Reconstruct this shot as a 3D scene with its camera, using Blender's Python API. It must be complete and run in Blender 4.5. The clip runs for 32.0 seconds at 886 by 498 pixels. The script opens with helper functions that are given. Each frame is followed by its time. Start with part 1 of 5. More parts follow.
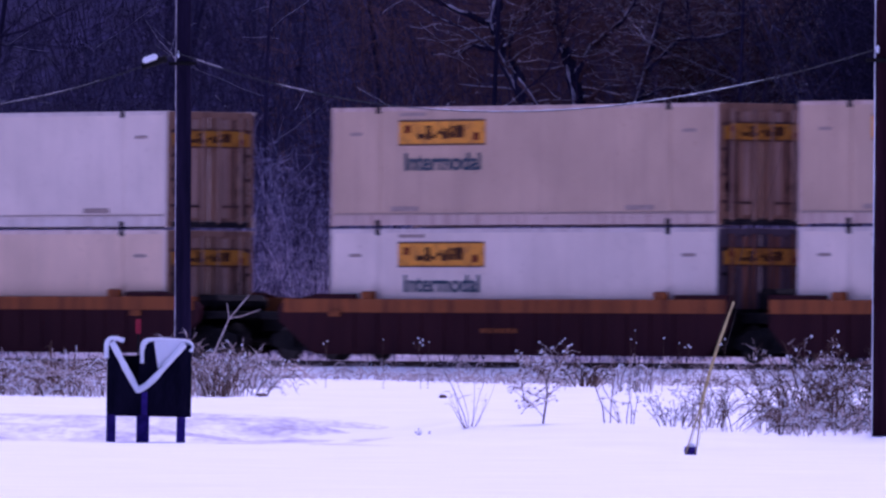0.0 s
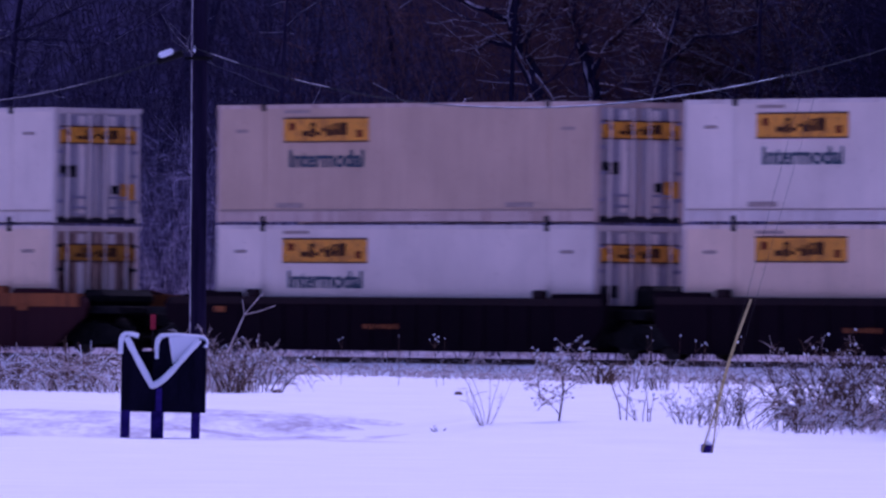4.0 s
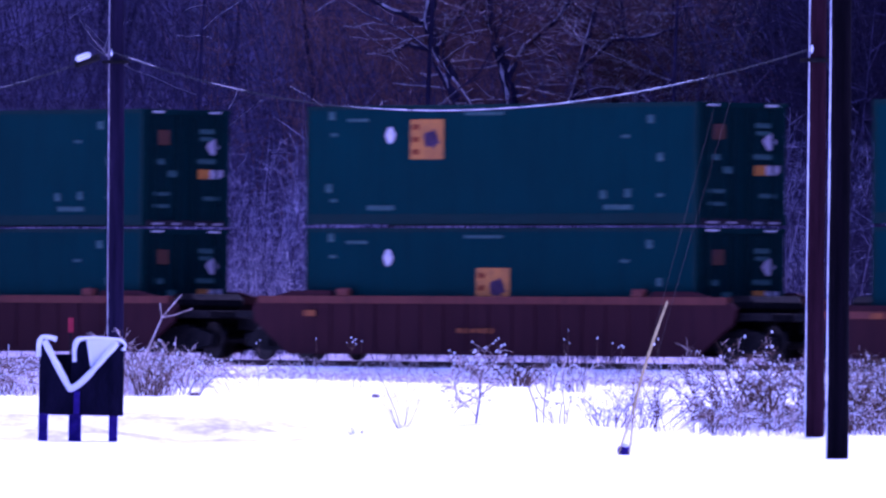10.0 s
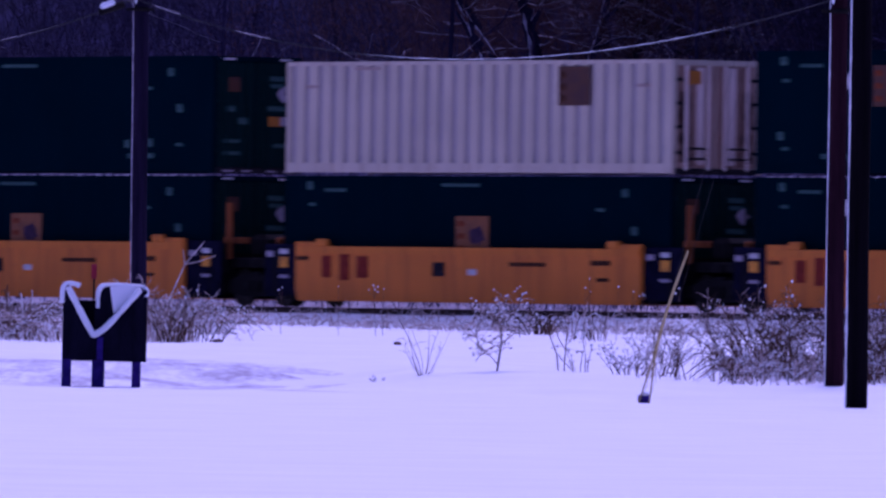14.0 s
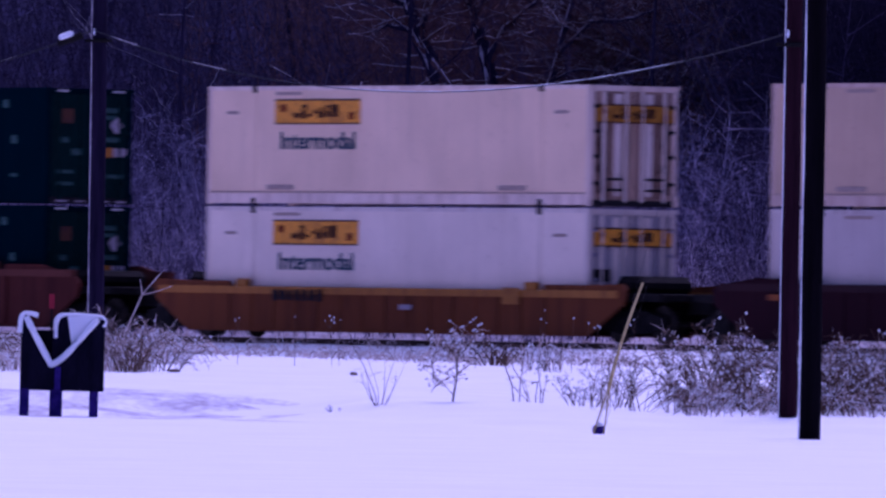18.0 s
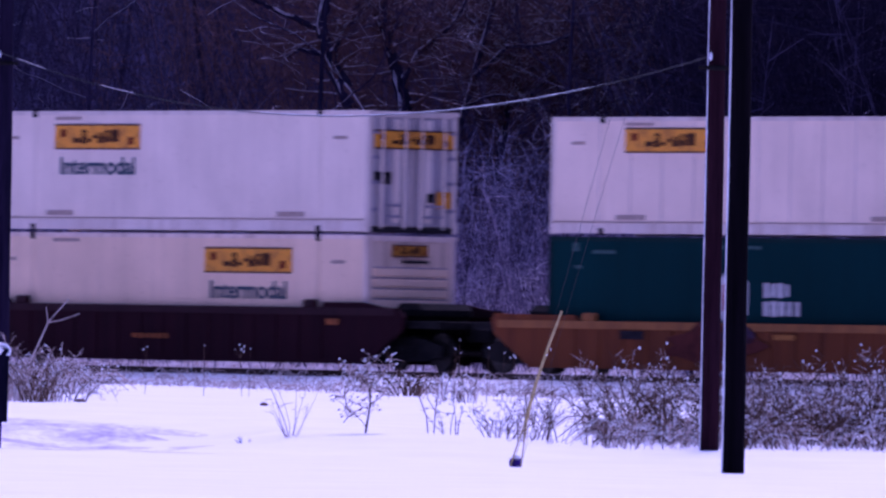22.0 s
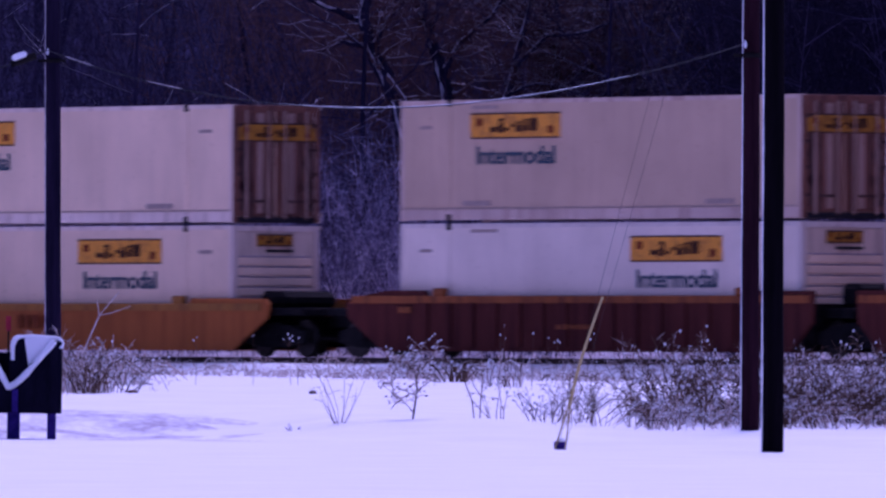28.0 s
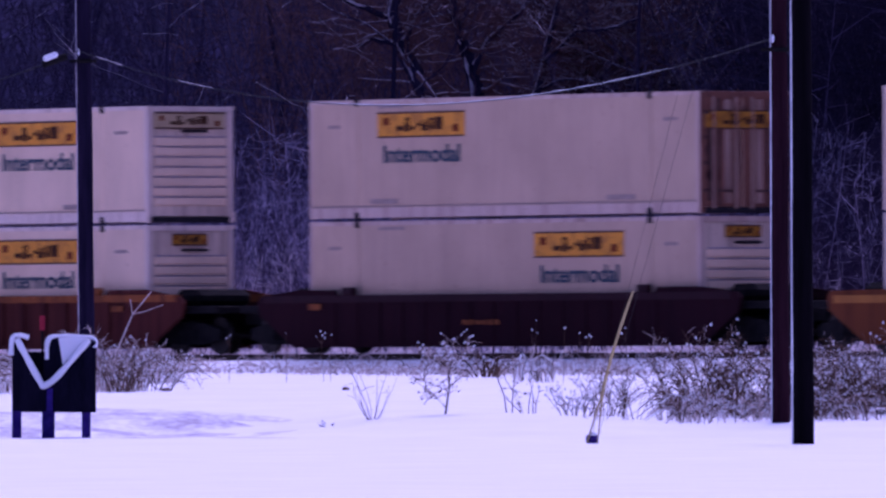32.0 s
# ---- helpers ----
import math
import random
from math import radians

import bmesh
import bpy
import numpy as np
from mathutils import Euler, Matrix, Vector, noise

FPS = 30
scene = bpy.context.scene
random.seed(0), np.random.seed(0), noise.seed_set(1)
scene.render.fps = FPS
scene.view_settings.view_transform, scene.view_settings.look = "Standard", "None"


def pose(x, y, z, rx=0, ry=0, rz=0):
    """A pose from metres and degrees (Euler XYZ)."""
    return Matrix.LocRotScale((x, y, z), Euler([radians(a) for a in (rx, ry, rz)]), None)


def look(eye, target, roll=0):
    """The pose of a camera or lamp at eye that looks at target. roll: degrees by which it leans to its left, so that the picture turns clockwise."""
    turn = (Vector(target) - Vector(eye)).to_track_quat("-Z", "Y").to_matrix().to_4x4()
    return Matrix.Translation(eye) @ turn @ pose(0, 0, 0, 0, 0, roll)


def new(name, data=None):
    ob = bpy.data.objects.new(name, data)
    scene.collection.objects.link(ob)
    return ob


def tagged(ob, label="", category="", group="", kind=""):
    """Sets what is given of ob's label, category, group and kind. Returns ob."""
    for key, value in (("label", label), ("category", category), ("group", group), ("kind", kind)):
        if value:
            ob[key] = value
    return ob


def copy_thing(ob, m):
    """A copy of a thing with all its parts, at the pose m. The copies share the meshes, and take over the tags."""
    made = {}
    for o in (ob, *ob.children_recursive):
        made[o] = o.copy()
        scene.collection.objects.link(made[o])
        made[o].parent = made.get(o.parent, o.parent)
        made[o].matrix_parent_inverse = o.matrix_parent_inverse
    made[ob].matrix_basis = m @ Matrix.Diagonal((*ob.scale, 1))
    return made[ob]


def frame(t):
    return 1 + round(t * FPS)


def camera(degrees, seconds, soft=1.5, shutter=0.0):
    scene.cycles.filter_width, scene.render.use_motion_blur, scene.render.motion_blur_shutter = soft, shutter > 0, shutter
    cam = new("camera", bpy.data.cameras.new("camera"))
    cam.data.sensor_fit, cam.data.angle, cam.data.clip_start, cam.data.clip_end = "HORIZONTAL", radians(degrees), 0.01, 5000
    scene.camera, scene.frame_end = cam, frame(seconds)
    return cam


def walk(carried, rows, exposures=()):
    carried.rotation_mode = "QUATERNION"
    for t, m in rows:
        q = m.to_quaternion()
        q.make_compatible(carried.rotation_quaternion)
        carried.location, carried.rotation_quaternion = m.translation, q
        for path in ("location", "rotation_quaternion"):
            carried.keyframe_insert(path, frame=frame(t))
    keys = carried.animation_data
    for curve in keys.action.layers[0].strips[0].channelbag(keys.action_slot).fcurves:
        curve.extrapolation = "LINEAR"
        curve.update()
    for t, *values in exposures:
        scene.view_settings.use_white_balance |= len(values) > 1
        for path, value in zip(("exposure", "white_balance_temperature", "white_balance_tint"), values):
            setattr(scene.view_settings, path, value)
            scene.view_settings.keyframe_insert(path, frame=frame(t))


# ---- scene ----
# The camera: a long lens held by hand, far back in a snowy field beside the railway.
cam = camera(3.2262, 32.0, soft=2.6, shutter=0.4)
EYE = 1.6
# seconds, yaw, pitch, roll, metres ahead
ROWS = [
    (0.0, 0.0000, 0.4095, -0.4489, -84.000),
    (0.5, 0.0093, 0.4192, -0.4220, -83.539),
    (1.0, 0.0182, 0.4298, -0.4283, -83.106),
    (1.5, 0.0265, 0.4284, -0.4598, -82.881),
    (2.0, 0.0356, 0.4056, -0.5174, -82.848),
    (2.5, 0.0444, 0.3748, -0.5896, -83.049),
    (3.0, 0.0555, 0.3752, -0.6325, -82.756),
    (3.5, 0.0656, 0.4020, -0.6698, -82.745),
    (5.5, 0.0014, 0.3503, -0.5837, -84.214),
    (6.0, -0.0225, 0.3351, -0.5880, -84.665),
    (6.5, -0.0477, 0.3194, -0.5612, -85.226),
    (7.0, -0.0727, 0.3066, -0.5552, -85.549),
    (7.5, -0.1005, 0.2938, -0.5514, -85.958),
    (8.0, -0.1290, 0.2824, -0.5755, -86.299),
    (8.5, -0.1568, 0.2773, -0.5921, -86.194),
    (9.0, -0.1881, 0.2873, -0.6200, -85.165),
    (9.5, -0.2201, 0.3380, -0.6144, -84.370),
    (10.0, -0.2444, 0.4100, -0.5756, -83.527),
    (10.5, -0.2427, 0.4370, -0.5629, -83.091),
    (11.0, -0.2264, 0.3023, -0.6081, -83.149),
    (11.5, -0.2114, 0.1845, -0.6971, -83.226),
    (12.0, -0.1995, 0.1435, -0.7954, -83.354),
    (12.5, -0.1902, 0.1537, -0.8842, -83.485),
    (13.0, -0.1814, 0.1778, -0.9210, -84.050),
    (13.5, -0.1734, 0.1988, -0.8969, -84.549),
    (14.0, -0.1645, 0.2190, -0.8479, -84.881),
    (14.5, -0.1524, 0.2335, -0.8050, -84.883),
    (16.5, -0.1723, 0.2827, -0.9150, -86.226),
    (17.0, -0.2119, 0.2985, -0.9409, -86.508),
    (17.5, -0.2663, 0.3148, -0.9864, -86.653),
    (18.0, -0.3239, 0.3339, -1.0105, -86.448),
    (18.5, -0.3812, 0.3548, -1.0581, -86.395),
    (19.0, -0.4349, 0.3755, -1.0654, -86.852),
    (19.5, -0.4880, 0.3963, -1.0767, -87.166),
    (20.0, -0.5445, 0.4111, -1.0761, -87.024),
    (20.5, -0.5897, 0.4160, -1.0690, -86.654),
    (21.0, -0.6179, 0.4265, -1.0956, -84.003),
    (21.5, -0.6384, 0.4380, -1.1499, -81.330),
    (22.0, -0.6499, 0.4493, -1.1755, -78.996),
    (22.5, -0.6308, 0.4619, -1.1608, -76.686),
    (23.0, -0.5646, 0.4728, -1.1284, -74.445),
    (23.5, -0.4748, 0.4774, -1.1055, -72.845),
    (24.0, -0.4091, 0.3514, -1.1254, -72.219),
    (24.5, -0.3831, 0.2295, -1.1134, -72.128),
    (26.5, -0.4371, 0.3772, -0.5138, -73.872),
    (27.0, -0.4603, 0.3580, -0.3931, -79.404),
    (27.5, -0.4720, 0.3652, -0.3138, -83.542),
    (28.0, -0.4741, 0.3966, -0.2524, -84.695),
    (28.5, -0.4748, 0.4315, -0.2162, -85.086),
    (29.0, -0.4739, 0.4502, -0.1313, -85.154),
    (29.5, -0.4664, 0.4455, -0.0612, -85.150),
    (30.0, -0.4520, 0.4319, 0.0070, -85.167),
    (30.5, -0.4299, 0.4180, 0.0719, -85.394),
    (31.0, -0.4047, 0.4066, 0.1463, -85.650),
    (31.5, -0.3804, 0.3934, 0.2275, -85.967),
    (32.0, -0.3552, 0.3805, 0.2828, -86.215),
]
# seconds, stops, kelvin, tint
EXPOSURES = [
    (0.0, 0.2, 5130, 68), (1.0, 0.24, 5100, 69), (2.0, 0.22, 5170, 66), (3.0, -0.1, 5000, 70), (5.5, -0.32, 4900, 77), (6.0, -0.38, 4920, 78), (7.0, -0.1, 4900, 78),
    (8.0, 0.25, 5060, 66), (9.0, 0.2, 4780, 74), (9.5, 0.48, 4720, 74), (10.0, 1.0, 4600, 80), (10.4, 1.42, 4830, 78), (10.7, 1.4, 4850, 78), (11.0, 1.0, 4800, 84), (11.5, 0.05, 4950, 64), (12.0, -0.46, 4960, 75), (12.5, -0.54, 4970, 74),
    (13.0, -0.42, 4960, 77), (14.0, -0.3, 4900, 79), (14.5, -0.2, 4840, 80), (16.5, 0.07, 5050, 69), (18.0, -0.14, 4950, 74), (19.0, -0.24, 4950, 78), (20.0, 0.12, 5070, 72), (22.0, 0.22, 5020, 74), (23.0, 0.62, 4900, 74),
    (24.0, 0.4, 5160, 69), (24.5, 0.1, 5150, 66), (26.5, 0.05, 5130, 68), (27.0, 0.0, 5160, 76), (28.0, -0.12, 5010, 74), (29.0, 0.33, 5040, 70), (30.0, 0.1, 5070, 70), (31.0, 0.04, 5060, 74), (32.0, 0.04, 5080, 72),
]
walk(cam, [(t, pose(0, ahead, EYE, 90 + pitch, roll, yaw)) for t, yaw, pitch, roll, ahead in ROWS], EXPOSURES)

# ---- light ----
world = bpy.data.worlds.new("overcast_sky")
scene.world = world
world.use_nodes = True
sky = world.node_tree.nodes.new("ShaderNodeTexSky")
sky.sky_type = 'NISHITA'
sky.sun_disc = False
sky.sun_elevation = radians(58)
sky.sun_rotation = radians(18)
sky.air_density, sky.dust_density, sky.ozone_density = 1.0, 3.0, 1.0
world.node_tree.nodes["Background"].inputs["Strength"].default_value = 0.1
world.node_tree.links.new(sky.outputs[0], world.node_tree.nodes["Background"].inputs["Color"])
sun_data = bpy.data.lights.new("sun", 'SUN')
sun_data.energy, sun_data.angle, sun_data.color = 1.5, radians(40), (1.0, 0.96, 0.92)
sun = new("sun", sun_data)
sun.matrix_world = look((22, 68, 114), (0, 0, 0))

# ---- plan ----
THETA = radians(55.0)
RAIL = 1.6                                             # top of the rails
MID = Vector((0.0, 300.0))                             # a point on the track's centre line
ALONG = Vector((-math.cos(THETA), math.sin(THETA)))    # the way the train goes
SIDE = Vector((-math.sin(THETA), -math.cos(THETA)))    # from the track towards the field


def plan(s, q):
    """The place s metres along the track and q metres out from it towards the field."""
    return MID + ALONG * s + SIDE * q


def track_q(x, y):
    return (Vector((x, y)) - MID).dot(SIDE)


def ramp(v, knots):
    for (a, fa), (b, fb) in zip(knots, knots[1:]):
        if v <= b:
            k = max(0.0, (v - a) / (b - a))
            return fa + (fb - fa) * k
    return knots[-1][1]


FIELD = [(-50, 0), (190, 0.02), (214, 0.09), (221, 0.1), (225.5, 0.3), (229, 0.47), (240, 0.58), (262, 0.81), (278, 1.02), (292, 1.16), (400, 1.25)]
BED = [(-400, 120), (-190, 62), (-95, 26), (-60, 10), (-30, 3.0), (-14, 1.85), (-8, 1.67), (-4.6, 1.3), (-2.6, 1.45), (2.6, 1.45), (4.8, 1.08), (8, 1.16)]


STRETCH = 1.28                                         # how far the field and woods reach for each metre of their profile


def deep(v):
    """Distance up the field for a step v of its profile."""
    return 300 + STRETCH * (v - 300)


def profile(y):
    return 300 + (y - 300) / STRETCH


def ground_z(x, y):
    q = track_q(x, y)
    y = profile(y)
    y = y - 4.0 * min(1.0, max(0.0, (4 - x) / 5)) * min(1.0, max(0.0, (250 - y) / 15)) * (1.0 if y > 190 else 0.0)
    rough = noise.noise(Vector((x * 0.35, y * 0.12, 3))) * 0.05 + noise.noise(Vector((x * 1.1, y * 0.4, 9))) * 0.025
    if q < 8:
        z = ramp(q, BED)
        if q > 4.8:
            z += (ramp(y, FIELD) - 1.16) * (q - 4.8) / 3.2
        return z + (rough * 0.6 if q > -6 else rough * 6)
    z = ramp(y, FIELD) + rough * (0.25 if y < 214 else 1.0)
    # a shallow dip where the guy is anchored
    z -= 0.1 * min(1.0, max(0.0, (x - 2.5) / 1.5)) * min(1.0, max(0.0, (y - 205) / 8)) * min(1.0, max(0.0, (252 - y) / 15))
    if 219 < y < 246 and x < 2:
        # a trodden hollow and old tracks behind the bin
        near = min(1.0, (y - 219) / 3) * max(0.0, 1 - (y - 232) / 18 if y > 232 else 1.0) * min(1.0, (2 - x) / 2)
        z += near * (noise.noise(Vector((x * 1.6, y * 0.5, 21))) * 0.14 + noise.noise(Vector((x * 3.7, y * 1.1, 2))) * 0.1)
        z -= 0.22 * math.exp(-((y - 227 - 0.5 * x) / 3.2) ** 2) * math.exp(-((x + 2.6) / 2.4) ** 4)
    return z


# ---- materials ----
def material(name, roughness=0.7, metallic=0.0, gloss=0.15):
    m = bpy.data.materials.new(name)
    m.use_nodes = True
    b = m.node_tree.nodes["Principled BSDF"]
    b.inputs["Roughness"].default_value, b.inputs["Metallic"].default_value = roughness, metallic
    b.inputs["Specular IOR Level"].default_value = gloss
    return m, m.node_tree.nodes, m.node_tree.links, b


def add_noise(nodes, links, scale, detail=4.0, stretch=(1, 1, 1), coords="Object"):
    tc = nodes.new("ShaderNodeTexCoord")
    mp = nodes.new("ShaderNodeMapping")
    mp.inputs["Scale"].default_value = stretch
    tex = nodes.new("ShaderNodeTexNoise")
    tex.inputs["Scale"].default_value, tex.inputs["Detail"].default_value = scale, detail
    links.new(tc.outputs[coords], mp.inputs["Vector"])
    links.new(mp.outputs[0], tex.inputs["Vector"])
    return tex, mp, tc


def ramp_node(nodes, links, source, stops):
    r = nodes.new("ShaderNodeValToRGB")
    el = r.color_ramp.elements
    while len(el) < len(stops):
        el.new(0.5)
    for e, (p, c) in zip(el, stops):
        e.position, e.color = p, (*c, 1)
    links.new(source, r.inputs["Fac"])
    return r


def mix(nodes, links, fac, a, b, mode='MIX'):
    n = nodes.new("ShaderNodeMix")
    n.data_type, n.blend_type = 'RGBA', mode
    for sock, v in ((n.inputs[0], fac), (n.inputs[6], a), (n.inputs[7], b)):
        if hasattr(v, "is_output"):
            links.new(v, sock)
        elif isinstance(v, (int, float)):
            sock.default_value = v
        else:
            sock.default_value = (*v, 1)
    return n.outputs[2]


def bump(nodes, links, b, source, strength, distance=0.02):
    n = nodes.new("ShaderNodeBump")
    n.inputs["Strength"].default_value, n.inputs["Distance"].default_value = strength, distance
    links.new(source, n.inputs["Height"])
    links.new(n.outputs[0], b.inputs["Normal"])


def mottled(name, dark, light, scale, roughness=0.8, metallic=0.0, relief=0.3, stretch=(1, 1, 1), lo=0.35, hi=0.65, vary=0.0):
    """Two tones in patches at two scales, with fine relief."""
    m, nodes, links, b = material(name, roughness, metallic, 0.03)
    big = add_noise(nodes, links, scale, 5, stretch)[0]
    fine = add_noise(nodes, links, scale * 7, 3, stretch)[0]
    f = mix(nodes, links, 0.35, big.outputs[0], fine.outputs[0])
    r = ramp_node(nodes, links, f, [(lo, dark), (hi, light)])
    col = r.outputs[0]
    if vary:
        info = nodes.new("ShaderNodeObjectInfo")
        rr = ramp_node(nodes, links, info.outputs["Random"], [(0, (1 - vary,) * 3), (1, (1 + vary,) * 3)])
        col = mix(nodes, links, 1.0, col, rr.outputs[0], 'MULTIPLY')
    links.new(col, b.inputs["Base Color"])
    bump(nodes, links, b, fine.outputs[0], relief)
    return m


def painted(name, colour, dirt, amount=0.4, roughness=0.5, metallic=0.0, rust=None, gloss=0.12):
    """Weathered paint: broad fading, vertical streaks of dirt and small spots of rust."""
    m, nodes, links, b = material(name, roughness, metallic, gloss)
    info = nodes.new("ShaderNodeObjectInfo")
    broad, mp, tc = add_noise(nodes, links, 0.5, 4)
    streak, mp2, tc2 = add_noise(nodes, links, 2.2, 5, (1.6, 1.6, 0.16))
    for p in (mp, mp2):
        links.new(info.outputs["Random"], p.inputs["Location"])
    spots = add_noise(nodes, links, 9, 4)[0]
    fade = ramp_node(nodes, links, broad.outputs[0], [(0.3, (0.86,) * 3), (0.7, (1.06,) * 3)])
    base = mix(nodes, links, 1.0, colour, fade.outputs[0], 'MULTIPLY')
    s = ramp_node(nodes, links, streak.outputs[0], [(0.46, (0, 0, 0)), (0.78, (amount,) * 3)])
    col = mix(nodes, links, s.outputs[0], base, dirt)
    k = ramp_node(nodes, links, spots.outputs[0], [(0.66, (0, 0, 0)), (0.74, (max(0.75 * amount, 0.28),) * 3)])
    col = mix(nodes, links, k.outputs[0], col, rust or dirt)
    links.new(col, b.inputs["Base Color"])
    bump(nodes, links, b, spots.outputs[0], 0.12)
    return m


def snowy(name, tint=(0.86, 0.88, 0.93), relief=0.4, scale=3.0):
    m, nodes, links, b = material(name, 0.65)
    big = add_noise(nodes, links, scale * 0.16, 4)[0]
    fine = add_noise(nodes, links, scale * 5, 5)[0]
    r = ramp_node(nodes, links, big.outputs[0], [(0.3, tuple(c * 0.93 for c in tint)), (0.7, tint)])
    links.new(r.outputs[0], b.inputs["Base Color"])
    bump(nodes, links, b, fine.outputs[0], relief, 0.03)
    return m


SNOW = snowy("field_snow")
# dark tone holds both straw and the bluish shade of the hollow
TRODDEN = mottled("trodden_snow_with_straw_and_shade", (0.4, 0.36, 0.42), (0.85, 0.87, 0.93), 1.1, 0.8, relief=0.7, stretch=(0.7, 0.3, 1), lo=0.36, hi=0.6)
SNOW_CAP = snowy("clinging_snow", (0.82, 0.84, 0.9), 0.5, 9)
# forest floor dark and blue: the shade of the woods is in its colour
FOREST = mottled("shaded_leaf_litter_and_snow", (0.013, 0.0105, 0.033), (0.05, 0.042, 0.118), 0.55, 0.95, relief=0.6, lo=0.42, hi=0.8)
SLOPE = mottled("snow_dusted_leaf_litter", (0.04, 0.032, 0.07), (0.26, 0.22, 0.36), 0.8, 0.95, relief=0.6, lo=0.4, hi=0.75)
BARK = mottled("dark_bluish_bark", (0.014, 0.0105, 0.027), (0.04, 0.031, 0.07), 5, 0.9, relief=0.8, stretch=(1, 1, 0.25), vary=0.3)
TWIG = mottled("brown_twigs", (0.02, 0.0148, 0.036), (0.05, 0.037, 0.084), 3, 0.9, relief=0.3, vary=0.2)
FROSTED = mottled("frosted_twigs", (0.22, 0.15, 0.135), (0.76, 0.66, 0.63), 2.5, 0.9, relief=0.3)
DIM_FROST = mottled("dim_frosted_twigs", (0.024, 0.019, 0.045), (0.1, 0.085, 0.165), 2.5, 0.9, relief=0.3)
# greyer than the field snow
DULL_SNOW = mottled("dull_grey_snow", (0.26, 0.225, 0.26), (0.74, 0.68, 0.75), 5, 0.9, relief=0.4)
BALLAST = mottled("snowy_dark_ballast", (0.025, 0.02, 0.028), (0.3, 0.27, 0.32), 2.5, 0.9, relief=0.8, lo=0.45, hi=0.8)
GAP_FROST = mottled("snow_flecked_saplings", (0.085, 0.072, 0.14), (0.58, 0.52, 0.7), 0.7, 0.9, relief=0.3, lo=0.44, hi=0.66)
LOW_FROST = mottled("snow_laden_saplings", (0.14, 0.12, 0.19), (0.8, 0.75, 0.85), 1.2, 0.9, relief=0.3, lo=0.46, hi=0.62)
RED_TWIG = mottled("reddish_brown_twigs", (0.072, 0.034, 0.038), (0.18, 0.098, 0.104), 3, 0.9, relief=0.3)
WEED = mottled("dry_weed_stalks", (0.036, 0.019, 0.014), (0.15, 0.09, 0.064), 4, 0.9, relief=0.3, vary=0.2)
GRASS = mottled("dry_grass_dusted_with_snow", (0.3, 0.205, 0.18), (0.76, 0.66, 0.64), 2.0, 0.9, relief=0.3)
POLE_WOOD = mottled("creosoted_pole_wood", (0.005, 0.004, 0.012), (0.02, 0.013, 0.034), 6, 0.9, relief=0.7, stretch=(1, 1, 0.06))
RED_POLE = mottled("reddish_pole_wood", (0.009, 0.003, 0.006), (0.033, 0.011, 0.018), 6, 0.9, relief=0.7, stretch=(1, 1, 0.06))
BLACK_POLE = mottled("black_pole_wood", (0.001, 0.001, 0.002), (0.006, 0.004, 0.007), 6, 0.9, relief=0.7, stretch=(1, 1, 0.06))
DARK_WOOD = mottled("dark_painted_boards", (0.002, 0.002, 0.007), (0.009, 0.007, 0.02), 5, 0.75, relief=0.4, stretch=(1, 1, 0.2))
# the blue reflected on the dark posts is put into this colour
LEG_TINT = mottled("dark_post_with_blue_reflection", (0.016, 0.009, 0.08), (0.05, 0.026, 0.19), 6, 0.7, relief=0.3)
CABLE = mottled("black_cable", (0.008, 0.008, 0.01), (0.025, 0.025, 0.03), 8, 0.6)
GUARD_YELLOW = mottled("faded_yellow_plastic", (0.26, 0.2, 0.09), (0.44, 0.36, 0.17), 5, 0.6, stretch=(1, 1, 0.3))
NAVY = mottled("dark_navy_paint", (0.002, 0.002, 0.009), (0.007, 0.006, 0.024), 4, 0.7)
RAIL_STEEL = mottled("dark_rail_steel", (0.03, 0.02, 0.02), (0.09, 0.06, 0.055), 6, 0.5, 0.6)
TIE_WOOD = mottled("old_tie_wood", (0.04, 0.03, 0.028), (0.1, 0.08, 0.07), 5, 0.9, vary=0.3)
UNDERGEAR = mottled("black_greasy_running_gear", (0.004, 0.004, 0.006), (0.018, 0.015, 0.016), 5, 0.7, 0.2)
WHEEL_STEEL = mottled("worn_wheel_steel", (0.015, 0.012, 0.012), (0.06, 0.05, 0.05), 5, 0.5, 0.6)

DIRT, RUST = (0.22, 0.15, 0.13), (0.2, 0.075, 0.035)
WHITES = {
    "cool": painted("cool_white_paint", (0.77, 0.62, 0.52), DIRT, 0.07, rust=RUST),
    "warm": painted("warm_white_paint", (0.79, 0.555, 0.39), DIRT, 0.1, rust=RUST),
    "pink": painted("grimy_tan_white_paint", (0.55, 0.37, 0.258), DIRT, 0.16, rust=RUST),
    "grey": painted("grey_white_paint", (0.54, 0.44, 0.41), DIRT, 0.2, rust=RUST),
    "white": painted("chalky_white_paint", (0.8, 0.61, 0.49), DIRT, 0.08, rust=RUST),
    "bone": painted("bone_white_paint", (0.5, 0.425, 0.33), DIRT, 0.2, rust=RUST),
    "night": painted("blackish_green_paint", (0.0004, 0.008, 0.014), (0.0006, 0.004, 0.008), 0.3, 0.6, rust=(0.001, 0.01, 0.014), gloss=0.0),
    "green": painted("dark_green_paint", (0.0005, 0.0245, 0.027), (0.0008, 0.011, 0.015), 0.3, 0.6, rust=(0.002, 0.02, 0.022), gloss=0.015),
}
